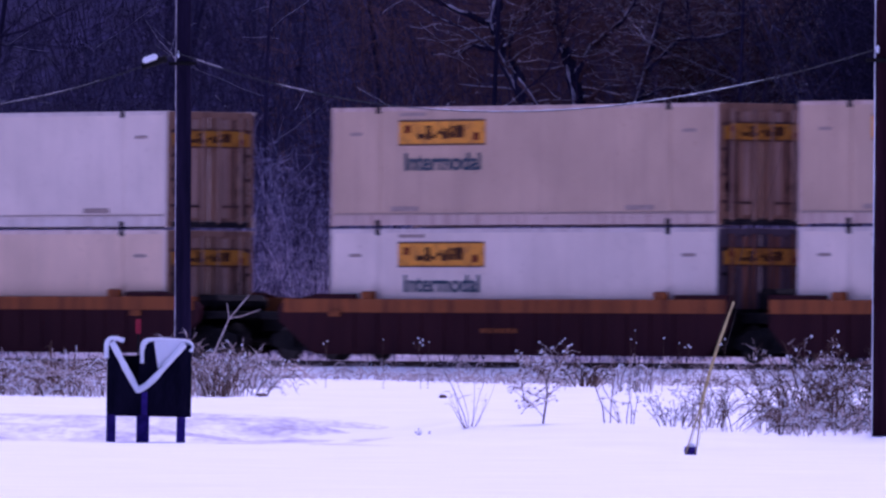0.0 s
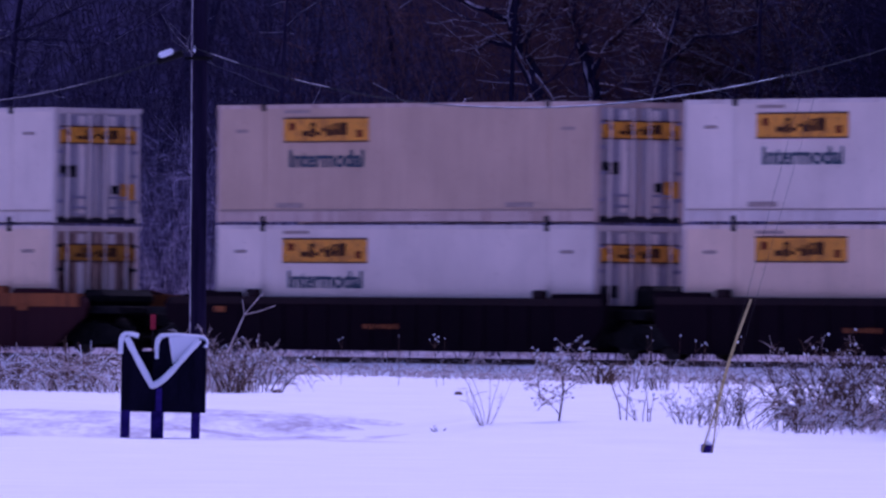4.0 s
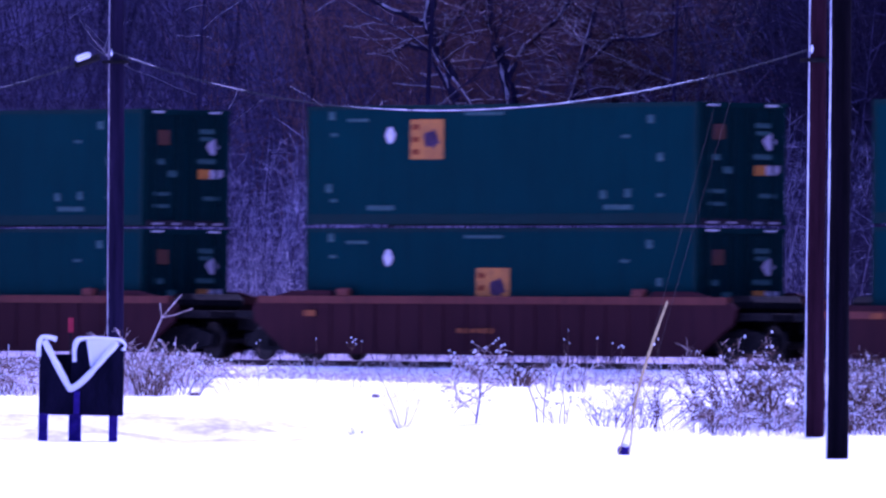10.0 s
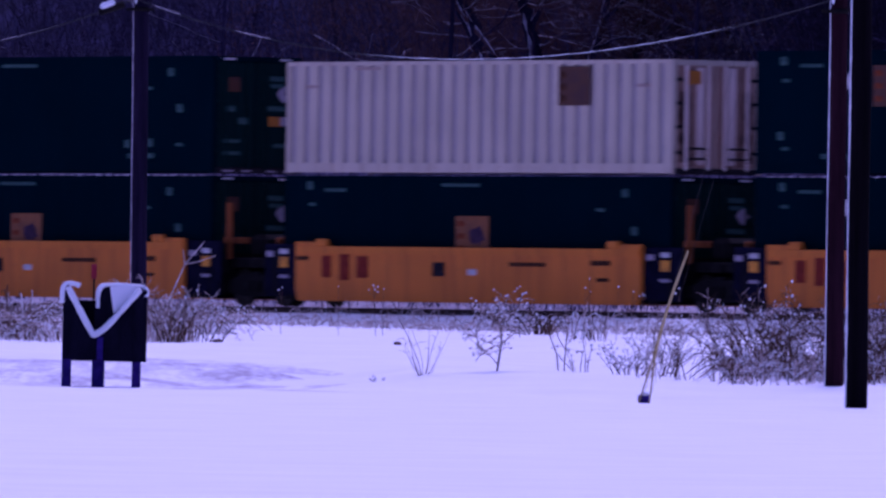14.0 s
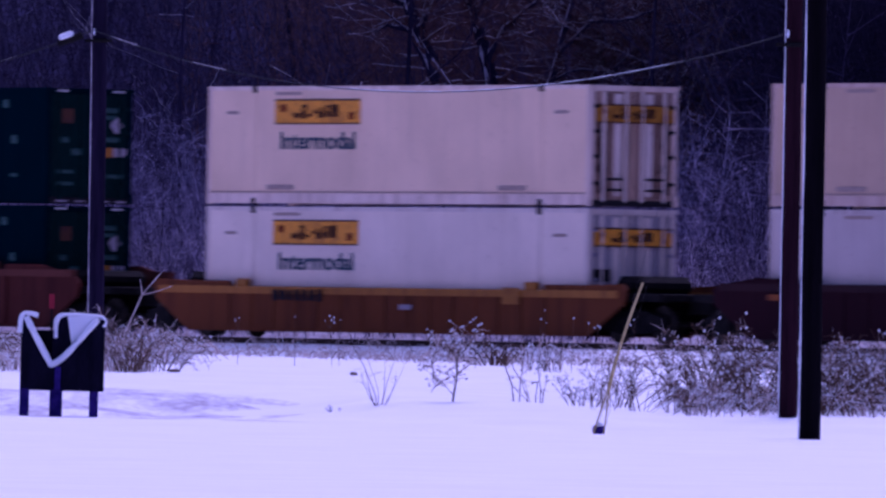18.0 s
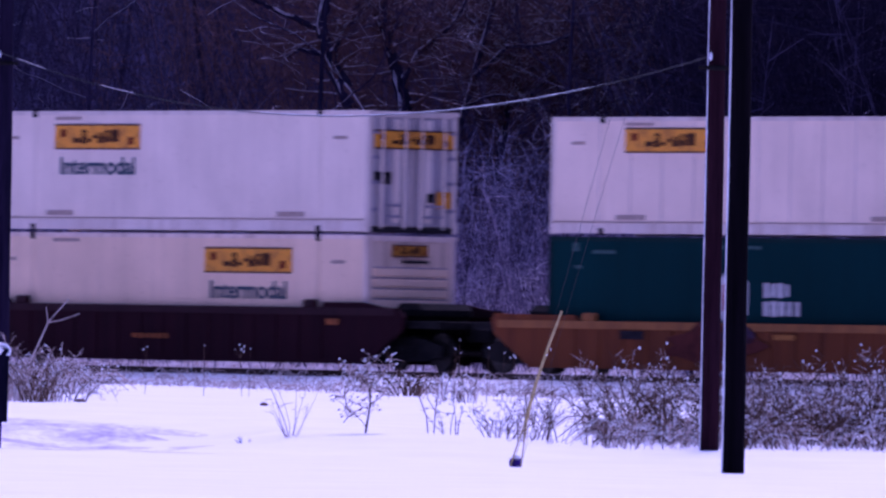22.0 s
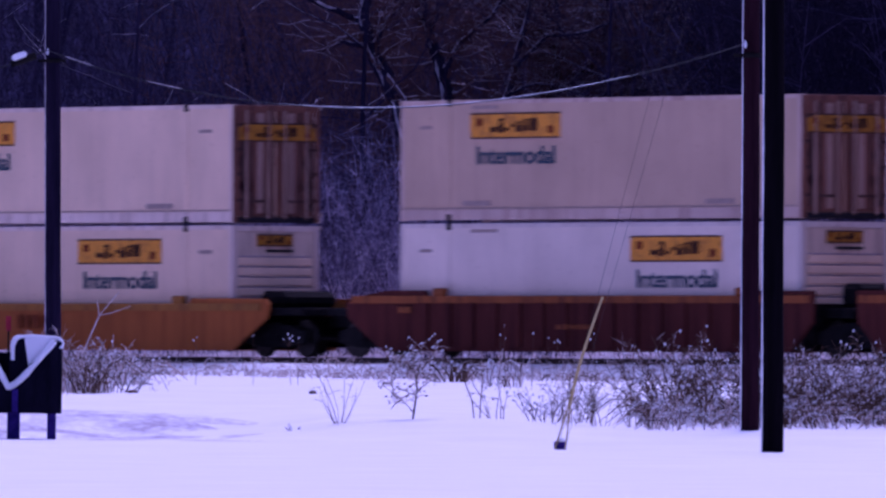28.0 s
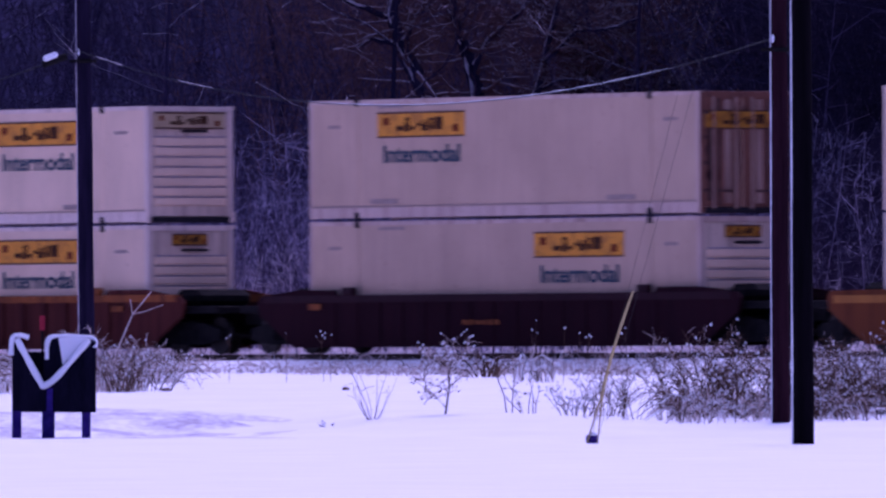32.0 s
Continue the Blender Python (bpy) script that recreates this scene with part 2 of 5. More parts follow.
TRIM = {
    "cool": painted("cool_white_trim", (0.68, 0.56, 0.5), RUST, 0.3, rust=RUST),
    "warm": painted("warm_white_trim", (0.76, 0.58, 0.49), RUST, 0.45, rust=RUST),
    "pink": painted("tan_white_trim", (0.58, 0.41, 0.34), RUST, 0.5, rust=RUST),
    "grey": painted("grey_trim", (0.56, 0.47, 0.44), RUST, 0.5, rust=RUST),
    "white": painted("chalky_trim", (0.66, 0.54, 0.48), RUST, 0.45, rust=RUST),
    "bone": painted("bone_white_trim", (0.52, 0.44, 0.35), RUST, 0.4, rust=RUST),
    "green": painted("green_trim", (0.0006, 0.018, 0.018), (0.001, 0.008, 0.01), 0.3, 0.6, gloss=0.05),
}
DOORS = {
    "clean": painted("white_door_paint", (0.42, 0.36, 0.37), (0.1, 0.06, 0.06), 0.6, rust=RUST),
    "rusty": painted("rust_stained_door_paint", (0.38, 0.235, 0.18), (0.07, 0.022, 0.02), 0.9, rust=RUST),
    "ribbed": painted("ribbed_white_door_paint", (0.7, 0.52, 0.4), (0.16, 0.08, 0.07), 0.6, rust=RUST),
    "tan": painted("tan_ribbed_door_paint", (0.4, 0.24, 0.19), (0.07, 0.02, 0.02), 0.9, rust=RUST),
    "dark": painted("dark_stained_door_paint", (0.09, 0.065, 0.09), (0.02, 0.01, 0.012), 0.8, rust=RUST),
    "green": painted("dark_green_door_paint", (0.0006, 0.015, 0.016), (0.001, 0.008, 0.01), 0.3, 0.6, gloss=0.05),
}
DOORS["corroded"] = painted("heavily_rusted_door_paint", (0.2, 0.08, 0.055), (0.035, 0.01, 0.014), 0.95, rust=RUST)
DOORS["browned"] = painted("rust_browned_door_paint", (0.29, 0.155, 0.1), (0.06, 0.018, 0.016), 0.9, rust=RUST)
DOORS["louvred"] = DOORS["ribbed"]
CORROSION = mottled("dark_red_corrosion", (0.02, 0.006, 0.01), (0.2, 0.11, 0.09), 3.5, 0.9, stretch=(1, 1, 0.45), lo=0.42, hi=0.62)
PANEL_WHITE = painted("stained_white_panel", (0.78, 0.64, 0.56), (0.24, 0.13, 0.1), 0.45, rust=RUST)
# grey for real grime and for shading painted into grooves
GRIME_SHADE = mottled("grey_grime_and_shade", (0.2, 0.17, 0.22), (0.34, 0.3, 0.36), 2, 0.85, stretch=(1, 1, 0.3))
GRIME_DARK = mottled("dim_purple_spray", (0.03, 0.018, 0.035), (0.07, 0.04, 0.07), 2, 0.85)
SEAM = mottled("dark_seam", (0.01, 0.008, 0.012), (0.03, 0.025, 0.03), 4, 0.8)
SIGN_YELLOW = painted("golden_yellow_sign", (0.74, 0.29, 0.02), (0.24, 0.085, 0.025), 0.85)
SIGN_DULL = painted("dirty_yellow_sign", (0.42, 0.17, 0.015), (0.09, 0.035, 0.015), 0.8)
SIGN_FADED = painted("faded_tan_sign", (0.5, 0.36, 0.2), (0.3, 0.2, 0.14), 0.6)
SIGN_BROWN = painted("grimy_brown_sign", (0.085, 0.034, 0.02), (0.04, 0.018, 0.03), 0.7)
SIGN_RUST = painted("dull_rust_orange_sign", (0.24, 0.085, 0.025), (0.08, 0.03, 0.025), 0.7)
SIGN_ORANGE = painted("orange_tan_sign", (0.42, 0.15, 0.02), (0.12, 0.045, 0.025), 0.6)
INK = mottled("black_brown_ink", (0.035, 0.014, 0.01), (0.09, 0.035, 0.016), 4, 0.7)
TEAL = mottled("teal_letter_paint", (0.016, 0.045, 0.07), (0.035, 0.075, 0.105), 5, 0.6)
PALE = mottled("pale_marking_paint", (0.44, 0.42, 0.43), (0.62, 0.58, 0.58), 5, 0.6)
FAINT = mottled("faint_green_marking", (0.025, 0.065, 0.06), (0.05, 0.1, 0.095), 5, 0.6)
STENCIL = mottled("worn_stencil_ink", (0.28, 0.2, 0.17), (0.42, 0.31, 0.265), 5, 0.7)
GREY_MARK = mottled("grey_marking_paint", (0.28, 0.24, 0.28), (0.38, 0.33, 0.37), 5, 0.7)
RED = mottled("red_mark_paint", (0.24, 0.02, 0.035), (0.34, 0.035, 0.05), 5, 0.6)
RED_LETTER = mottled("red_stencil_paint", (0.16, 0.018, 0.012), (0.26, 0.035, 0.02), 5, 0.6)
RUST_LETTER = mottled("brown_red_letter_paint", (0.13, 0.026, 0.01), (0.22, 0.05, 0.015), 5, 0.6)
WELLS = {
    "brown": painted("rust_brown_car_paint", (0.04, 0.013, 0.016), (0.015, 0.006, 0.011), 0.5, 0.8, gloss=0.03, rust=(0.06, 0.02, 0.014)),
    "maroon": painted("dark_maroon_car_paint", (0.024, 0.007, 0.011), (0.008, 0.004, 0.007), 0.5, 0.8, gloss=0.03, rust=(0.06, 0.02, 0.02)),
    "black": painted("blackened_car_paint", (0.009, 0.0035, 0.007), (0.003, 0.002, 0.004), 0.5, 0.8, gloss=0.03, rust=(0.03, 0.012, 0.012)),
    "orange": painted("worn_orange_car_paint", (0.15, 0.045, 0.018), (0.045, 0.014, 0.013), 0.75, 0.75, gloss=0.03, rust=(0.07, 0.025, 0.02)),
    "yellow": painted("bright_yellow_car_paint", (0.66, 0.185, 0.018), (0.28, 0.07, 0.02), 0.5, 0.55, rust=(0.2, 0.07, 0.03)),
    "ochre": painted("dull_ochre_car_paint", (0.38, 0.112, 0.03), (0.15, 0.04, 0.02), 0.6, 0.75, gloss=0.03, rust=(0.12, 0.035, 0.03)),
    "reddish": painted("red_brown_car_paint", (0.092, 0.024, 0.02), (0.02, 0.006, 0.009), 0.8, 0.8, gloss=0.03, rust=(0.15, 0.05, 0.03)),
}
CHORDS = {
    "brown": painted("orange_rust_chord", (0.27, 0.078, 0.022), (0.07, 0.018, 0.014), 0.85, 0.8),
    "maroon": painted("maroon_chord", (0.028, 0.008, 0.012), (0.01, 0.004, 0.007), 0.5, 0.8),
    "black": painted("black_chord", (0.018, 0.007, 0.009), (0.006, 0.003, 0.005), 0.5, 0.8),
    "orange": painted("orange_chord", (0.26, 0.1, 0.03), (0.09, 0.03, 0.02), 0.6, 0.75),
    "yellow": painted("yellow_chord", (0.66, 0.19, 0.018), (0.3, 0.08, 0.02), 0.5, 0.6),
    "gold": painted("worn_yellow_chord", (0.34, 0.13, 0.025), (0.12, 0.04, 0.02), 0.6, 0.7),
    "reddish": painted("red_brown_chord", (0.13, 0.036, 0.026), (0.05, 0.016, 0.015), 0.5, 0.8),
}


# ---- mesh helpers ----
def box(bm, x0, x1, y0, y1, z0, z1, bevel=0.0):
    r = bmesh.ops.create_cube(bm, size=1.0, matrix=Matrix.Translation(((x0 + x1) / 2, (y0 + y1) / 2, (z0 + z1) / 2)) @ Matrix.Diagonal((x1 - x0, y1 - y0, z1 - z0, 1)))
    if bevel:
        edges = {e for v in r["verts"] for e in v.link_edges}
        bmesh.ops.bevel(bm, geom=list(edges), offset=bevel, segments=1, affect='EDGES')
    return r["verts"]


def prism(bm, outline, y0, y1):
    """An outline in x and z, pushed from y0 to y1."""
    a = [bm.verts.new((x, y0, z)) for x, z in outline]
    b = [bm.verts.new((x, y1, z)) for x, z in outline]
    bm.faces.new(a)
    bm.faces.new(b[::-1])
    for i in range(len(a)):
        j = (i + 1) % len(a)
        bm.faces.new((a[j], a[i], b[i], b[j]))
    bmesh.ops.recalc_face_normals(bm, faces=bm.faces[:])


def rod(bm, a, b, r0, r1=None, sides=10):
    a, b = Vector(a), Vector(b)
    r1 = r0 if r1 is None else r1
    m = Matrix.Translation((a + b) / 2) @ (b - a).to_track_quat('Z', 'Y').to_matrix().to_4x4()
    bmesh.ops.create_cone(bm, cap_ends=True, segments=sides, radius1=r0, radius2=r1, depth=(b - a).length, matrix=m)


MESHES = {}


def mesh_of(key, build, mat):
    """One shared mesh for each key and material."""
    k = (key, mat.name)
    if k not in MESHES:
        bm = bmesh.new()
        build(bm)
        me = bpy.data.meshes.new(str(key[0]) if isinstance(key, tuple) else key)
        bm.to_mesh(me)
        bm.free()
        me.materials.append(mat)
        MESHES[k] = me
    return MESHES[k]


def hang(name, me, parent, label="", m=None):
    ob = new(name, me)
    ob.parent = parent
    if m is not None:
        ob.matrix_local = m
    return tagged(ob, label) if label else ob


def part(name, build, mat, parent, label="", key=None, m=None):
    return hang(name, mesh_of(key or (name, id(build), random.random()), build, mat), parent, label, m)


def tubes(verts, faces, pts, radii, sides=5):
    base = len(verts)
    for i, (p, r) in enumerate(zip(pts, radii)):
        d = (pts[min(i + 1, len(pts) - 1)] - pts[max(i - 1, 0)]).normalized()
        u = d.orthogonal().normalized()
        w = d.cross(u)
        for k in range(sides):
            a = 2 * math.pi * k / sides
            verts.append(p + (u * math.cos(a) + w * math.sin(a)) * r)
    for i in range(len(pts) - 1):
        for k in range(sides):
            a, b = base + i * sides + k, base + i * sides + (k + 1) % sides
            faces.append((a, b, b + sides, a + sides))
    faces.append(tuple(base + (len(pts) - 1) * sides + k for k in range(sides)))


def raw_mesh(name, verts, faces, *mats, index=None):
    me = bpy.data.meshes.new(name)
    me.from_pydata([tuple(v) for v in verts], [], faces)
    for mt in mats:
        me.materials.append(mt)
    if index:
        me.polygons.foreach_set("material_index", index)
    me.validate()
    me.update()
    return me


# ---- ground and track ----
def axis(stops):
    out = []
    for a, b, step in stops:
        n = max(1, round((b - a) / step))
        out += [a + (b - a) * i / n for i in range(n)]
    return out + [stops[-1][1]]


def make_ground():
    ss = axis([(-2500, -700, 300), (-700, -230, 50), (-230, 70, 1.5), (70, 300, 12), (300, 2500, 300)])
    qs = axis([(-2500, -420, 400), (-420, -60, 20), (-60, -5, 2.5), (-5, 10, 0.6), (10, 135, 0.9), (135, 225, 6), (225, 2500, 300)])
    verts = []
    for q in qs:
        for s in ss:
            p = plan(s, q)
            verts.append((p.x, p.y, ground_z(p.x, p.y)))
    n = len(ss)
    faces, index = [], []
    for j in range(len(qs) - 1):
        for i in range(n - 1):
            a = j * n + i
            faces.append((a, a + n, a + n + 1, a + 1))
            mid = plan((ss[i] + ss[i + 1]) / 2, (qs[j] + qs[j + 1]) / 2)
            v = profile(mid.y)
            # trodden ground, with the hollow's shade painted in
            worn = 220.5 < v < 238 and -12 < mid.x < -1.0 + 0.5 * math.sin(v) - 0.08 * (v - 222)
            # the snow strip beyond the rails takes the greyer tone
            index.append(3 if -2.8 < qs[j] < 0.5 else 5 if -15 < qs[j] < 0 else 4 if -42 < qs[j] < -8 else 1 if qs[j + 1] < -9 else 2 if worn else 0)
    ob = new("ground", raw_mesh("ground", verts, faces, SNOW, FOREST, TRODDEN, BALLAST, SLOPE, DULL_SNOW, index=index))
    ob.data.polygons.foreach_set("use_smooth", [True] * len(faces))
    return tagged(ob, "snow-covered field rising to a wooded slope behind the railway", "ground", kind="structure")


make_ground()


def make_track():
    track = tagged(new("railway_track"), "single railway track on snowy ballast behind dry grass", "railway track", kind="structure")
    track.matrix_world = pose(MID.x, MID.y, RAIL, 0, 0, 125)

    def rail(bm):
        box(bm, -320, 200, -0.035, 0.035, -0.045, 0.0, 0.008)
        box(bm, -320, 200, -0.01, 0.01, -0.15, -0.04)
        box(bm, -320, 200, -0.07, 0.07, -0.172, -0.148)
    for y in (-0.755, 0.755):
        part("rail", rail, RAIL_STEEL, track, "dark worn steel rail", "rail", pose(0, y, 0))
    me = mesh_of("tie", lambda bm: box(bm, -0.11, 0.11, -1.3, 1.3, -0.34, -0.174, 0.012), TIE_WOOD)
    for i in range(150):
        hang("tie", me, track, "", pose(-45 + i * 0.55, random.uniform(-0.05, 0.05), random.uniform(-0.01, 0.0), 0, 0, random.uniform(-1.5, 1.5)))


make_track()


# ---- poles, cables and roadside things ----
def make_pole(x, y, height, r0, r1, lean, label, strap, wood, caked=5, crust=None):
    z = ground_z(x, y)
    pole = tagged(new("utility_pole"), label, "utility pole", "utility poles")
    pole.matrix_world = pose(x, y, z - 0.3, 0, lean, 0)

    def shaft(bm):
        pts = [Vector((math.sin(i * 1.3) * 0.006, math.cos(i * 0.9) * 0.006, (height + 0.3) * i / 14)) for i in range(15)]
        verts, faces = [], []
        tubes(verts, faces, pts, [r0 + (r1 - r0) * i / 14 for i in range(15)], 14)
        vs = [bm.verts.new(v) for v in verts]
        for f in faces:
            bm.faces.new([vs[i] for i in f])
        for f in bm.faces:
            f.smooth = len(f.verts) == 4
        bmesh.ops.recalc_face_normals(bm, faces=bm.faces[:])
    part("shaft", shaft, wood, pole)

    def plaster(bm):
        """Snow blown against one side, in a ragged strip."""
        n = 160
        rows = []
        for i in range(n + 1):
            zz = 0.3 + height * i / n
            r = r0 + (r1 - r0) * zz / (height + 0.3)
            half = caked + 7 * noise.noise(Vector((x, zz * 1.7, 4))) + 9 * noise.noise(Vector((x, zz * 6, 8)))
            half = max(2, half)
            ring = []
            for k, f in enumerate((-1, -0.4, 0.4, 1)):
                a = radians(186 + f * half)
                rr = r + (0.018 if k in (1, 2) else -0.004)
                ring.append(bm.verts.new((math.cos(a) * rr, math.sin(a) * rr, zz)))
            rows.append(ring)
        for a, b in zip(rows, rows[1:]):
            for k in range(3):
                bm.faces.new((a[k], a[k + 1], b[k + 1], b[k]))
    part("snow_strip", plaster, crust or SNOW_CAP, pole, "snow plastered on the pole's side")
    if strap:
        def band(bm):
            rod(bm, (0, 0, strap - 0.05), (0, 0, strap + 0.05), r0 * 0.98, sides=14)
            box(bm, -0.34, 0.3, -r0 - 0.05, -r0 + 0.02, strap - 0.04, strap + 0.03, 0.01)
        part("cable_bracket", band, UNDERGEAR, pole, "dark steel cable bracket")

        def lump(bm):
            bmesh.ops.create_icosphere(bm, subdivisions=2, radius=0.055, matrix=Matrix.Translation((-0.12, -r0 - 0.02, strap + 0.2)) @ Matrix.Diagonal((0.5, 0.6, 1.5, 1)))
        part("snow_lump", lump, SNOW_CAP, pole)
    return pole


LEFT_POLE, FAR_POLE, NEAR_POLE = (-5.92, 274.4), (8.1, 206.6), (7.62, 175.8)
make_pole(*LEFT_POLE, 12.5, 0.182, 0.165, -0.3, "tall creosoted utility pole with snow blown on one side", 7.6, POLE_WOOD, 3, DULL_SNOW)
make_pole(*FAR_POLE, 12.0, 0.17, 0.145, 0.0, "dark reddish utility pole at the edge of the brush", 7.25, RED_POLE)
make_pole(*NEAR_POLE, 12.8, 0.18, 0.16, 0.0, "dark guyed utility pole standing in deep snow", 0, BLACK_POLE, 8)


def make_cable(a, b, sag, label, *snow):
    a, b = Vector(a), Vector(b)
    cable = tagged(new("overhead_cable"), label, "cable", "overhead cables")
    n = 60
    pts = [a.lerp(b, i / n) - Vector((0, 0, sag * 4 * (i / n) * (1 - i / n))) for i in range(n + 1)]
    verts, faces = [], []
    tubes(verts, faces, pts, [0.012] * (n + 1), 6)
    hang("strand", raw_mesh("strand", verts, faces, CABLE), cable)
    for lo, hi in snow:
        verts, faces = [], []
        m = 40
        top = [a.lerp(b, f) - Vector((0, 0, sag * 4 * f * (1 - f) - 0.013)) for f in np.linspace(lo, hi, m)]
        tubes(verts, faces, top, [(0.009 + 0.003 * math.sin(i * 2.1)) * min(1.0, 0.15 + i / 6, 0.15 + (m - 1 - i) / 4) for i in range(m)], 6)
        hang("snow_line", raw_mesh("snow_line", verts, faces, DULL_SNOW if lo < 0.3 else SNOW_CAP), cable, "snow lying along the cable")


make_cable((-6.1, 274.1, 8.58), (7.95, 206.6, 7.43), 1.25, "black overhead cable with snow along its sag", (0.03, 0.08), (0.17, 0.23), (0.38, 0.88))
make_cable((-6.15, 274.1, 8.56), (-21.5, 342.2, 9.9), 1.5, "black overhead cable running off along the railway", (0.12, 0.9))


def make_coupler(x, y, z):
    box_thing = tagged(new("cable_splice_case"), "snow-topped dark splice case hanging on a cable", "splice case")
    box_thing.matrix_world = pose(x, y, z, 0, -20, 0)
    part("case", lambda bm: rod(bm, (-0.34, 0, -0.04), (0.26, 0, -0.04), 0.075, 0.085), UNDERGEAR, box_thing)
    part("snow_cap", lambda bm: box(bm, -0.28, 0.08, -0.1, 0.1, 0.0, 0.15, 0.05), SNOW_CAP, box_thing, "thick cap of snow")


make_coupler(-6.6, 273.9, 8.4)


def make_guy():
    foot, top = Vector((4.34, 191.2, ground_z(4.34, 191.2) - 0.06)), Vector((7.3, 176.0, 12.0))
    guy = tagged(new("guy_wire"), "steel guy wires with a yellow guard, anchored in the snow", "guy wire")
    for off in (-0.06, 0.06):
        def wire(bm, off=off):
            rod(bm, foot + Vector((off, 0, 0)), top + Vector((off * 3, 0, 0)), 0.0026, sides=6)
        part("wire", wire, WHEEL_STEEL, guy)
    verts, faces = [], []
    n = 12
    way = (top - foot)
    k = 2.75 / way.z
    pts = [foot + way * (k * (0.32 + 0.68 * i / n)) + Vector((-0.08 * math.sin(math.pi * (0.3 + 0.7 * i / n)), 0, 0)) for i in range(n + 1)]
    tubes(verts, faces, pts, [0.034 - 0.014 * i / n for i in range(n + 1)], 8)
    hang("guard", raw_mesh("guard", verts, faces, GUARD_YELLOW), guy, "faded yellow plastic guard")
    for off in (-0.1, 0.09):
        part("anchor_rod", lambda bm, off=off: rod(bm, foot + Vector((off, 0, 0.05)), pts[1], 0.016, 0.012, 6), GUARD_YELLOW, guy, "faded yellow anchor rod")

    def eye(bm):
        bmesh.ops.create_icosphere(bm, subdivisions=2, radius=1)
        for v in bm.verts:
            q = 1 + 0.3 * noise.noise(v.co * 2.1)
            v.co = foot + Vector((v.co.x * 0.11 * q, v.co.y * 0.1 * q, 0.16 + v.co.z * 0.12 * q))
    part("anchor_eye", eye, LEG_TINT, guy, "dark anchor eye crusted with snow")
    part("snow_cap", lambda bm: box(bm, foot.x - 0.04, foot.x + 0.08, foot.y - 0.14, foot.y - 0.02, foot.z + 0.22, foot.z + 0.29, 0.025), SNOW_CAP, guy)


make_guy()


def make_bin(x, y):
    """A dark board bin on three posts with a notched front; snow lies along its upper edges."""
    z = ground_z(x, y)
    thing = tagged(new("wooden_bin"), "dark notched wooden bin on three posts, edged with snow", "bin")
    thing.matrix_world = pose(x, y, z - 0.05, 0, 0.5, 0)
    lo, hi, w = 0.52, 1.9, 0.76

    def front(bm):
        prism(bm, [(-w, lo + 0.03), (w, lo), (w, hi - 0.08), (w - 0.13, hi - 0.05), (-0.2, lo + 0.5), (-w + 0.1, hi), (-w, hi)], -0.04, 0.03)
    part("front_panel", front, DARK_WOOD, thing)

    def left_side(bm):
        box(bm, -w, -w + 0.05, 0.032, 0.62, lo + 0.03, hi - 0.06)
    part("side_panel", left_side, DARK_WOOD, thing)
    part("side_panel", lambda bm: box(bm, w - 0.05, w, 0.032, 0.62, lo, hi - 0.1), DARK_WOOD, thing)
    part("back_panel", lambda bm: box(bm, -w + 0.05, w - 0.05, 0.58, 0.62, lo, hi - 0.28), DARK_WOOD, thing)
    part("floor_board", lambda bm: box(bm, -w + 0.05, w - 0.05, 0.032, 0.58, lo + 0.03, lo + 0.08), DARK_WOOD, thing)

    def divider(bm):
        prism(bm, [(-0.2, lo + 0.45), (0.05, lo + 0.62), (0.16, hi - 0.35), (0.1, hi - 0.02), (-0.12, hi - 0.02), (-0.18, hi - 0.3)], 0.06, 0.14)
    part("divider_board", divider, DARK_WOOD, thing)
    for px, r in ((-w + 0.085, 0.085), (-0.1, 0.115), (w - 0.17, 0.08)):
        part("post", lambda bm, px=px, r=r: box(bm, px - r, px + r, 0.035, 0.15, -0.25, lo + 0.2, 0.01), LEG_TINT, thing, "dark post tinted by a blue reflection")
    part("front_post", lambda bm: box(bm, -0.13, -0.02, -0.075, -0.042, lo + 0.02, lo + 0.44, 0.01), LEG_TINT, thing)

    def ridge(points, r, name="snow_ridge"):
        # corners rounded off, then a soft roll of snow of uneven thickness
        pts = [Vector(p) for p in points]
        for _ in range(3):
            pts = [pts[0]] + [p.lerp(q, f) for p, q in zip(pts, pts[1:]) for f in (0.25, 0.75)] + [pts[-1]]
        verts, faces, sides = [], [], 9
        for i, p in enumerate(pts):
            d = (pts[min(i + 1, len(pts) - 1)] - pts[max(i - 1, 0)]).normalized()
            u = Vector((0, 1, 0))
            v = d.cross(u).normalized()
            k = r * (0.35 if i in (0, len(pts) - 1) else 1.0 + 0.3 * noise.noise(Vector((p.x * 5, p.z * 5, r * 40))))
            verts += [p + (u * math.cos(a) + v * math.sin(a)) * k for a in (2 * math.pi * n / sides for n in range(sides))]
        for i in range(len(pts) - 1):
            faces += [(i * sides + n, i * sides + (n + 1) % sides, (i + 1) * sides + (n + 1) % sides, (i + 1) * sides + n) for n in range(sides)]
        faces += [tuple(range(sides)), tuple(range((len(pts) - 1) * sides, len(pts) * sides))]
        hang(name, raw_mesh(name, verts, faces, SNOW_CAP), thing, "snow lying on the board's edge")
    ridge([(-w - 0.02, -0.02, hi - 0.34), (-w - 0.01, -0.02, hi), (-w + 0.14, -0.01, hi + 0.03), (-w + 0.3, 0.1, hi - 0.02)], 0.05)
    ridge([(-w + 0.08, -0.03, hi - 0.04), (-0.46, -0.03, lo + 0.92), (-0.22, -0.03, lo + 0.5), (-0.19, -0.03, lo + 0.46), (0.02, -0.03, lo + 0.6), (0.35, -0.03, lo + 0.98), (w - 0.12, -0.03, hi - 0.06)], 0.058)
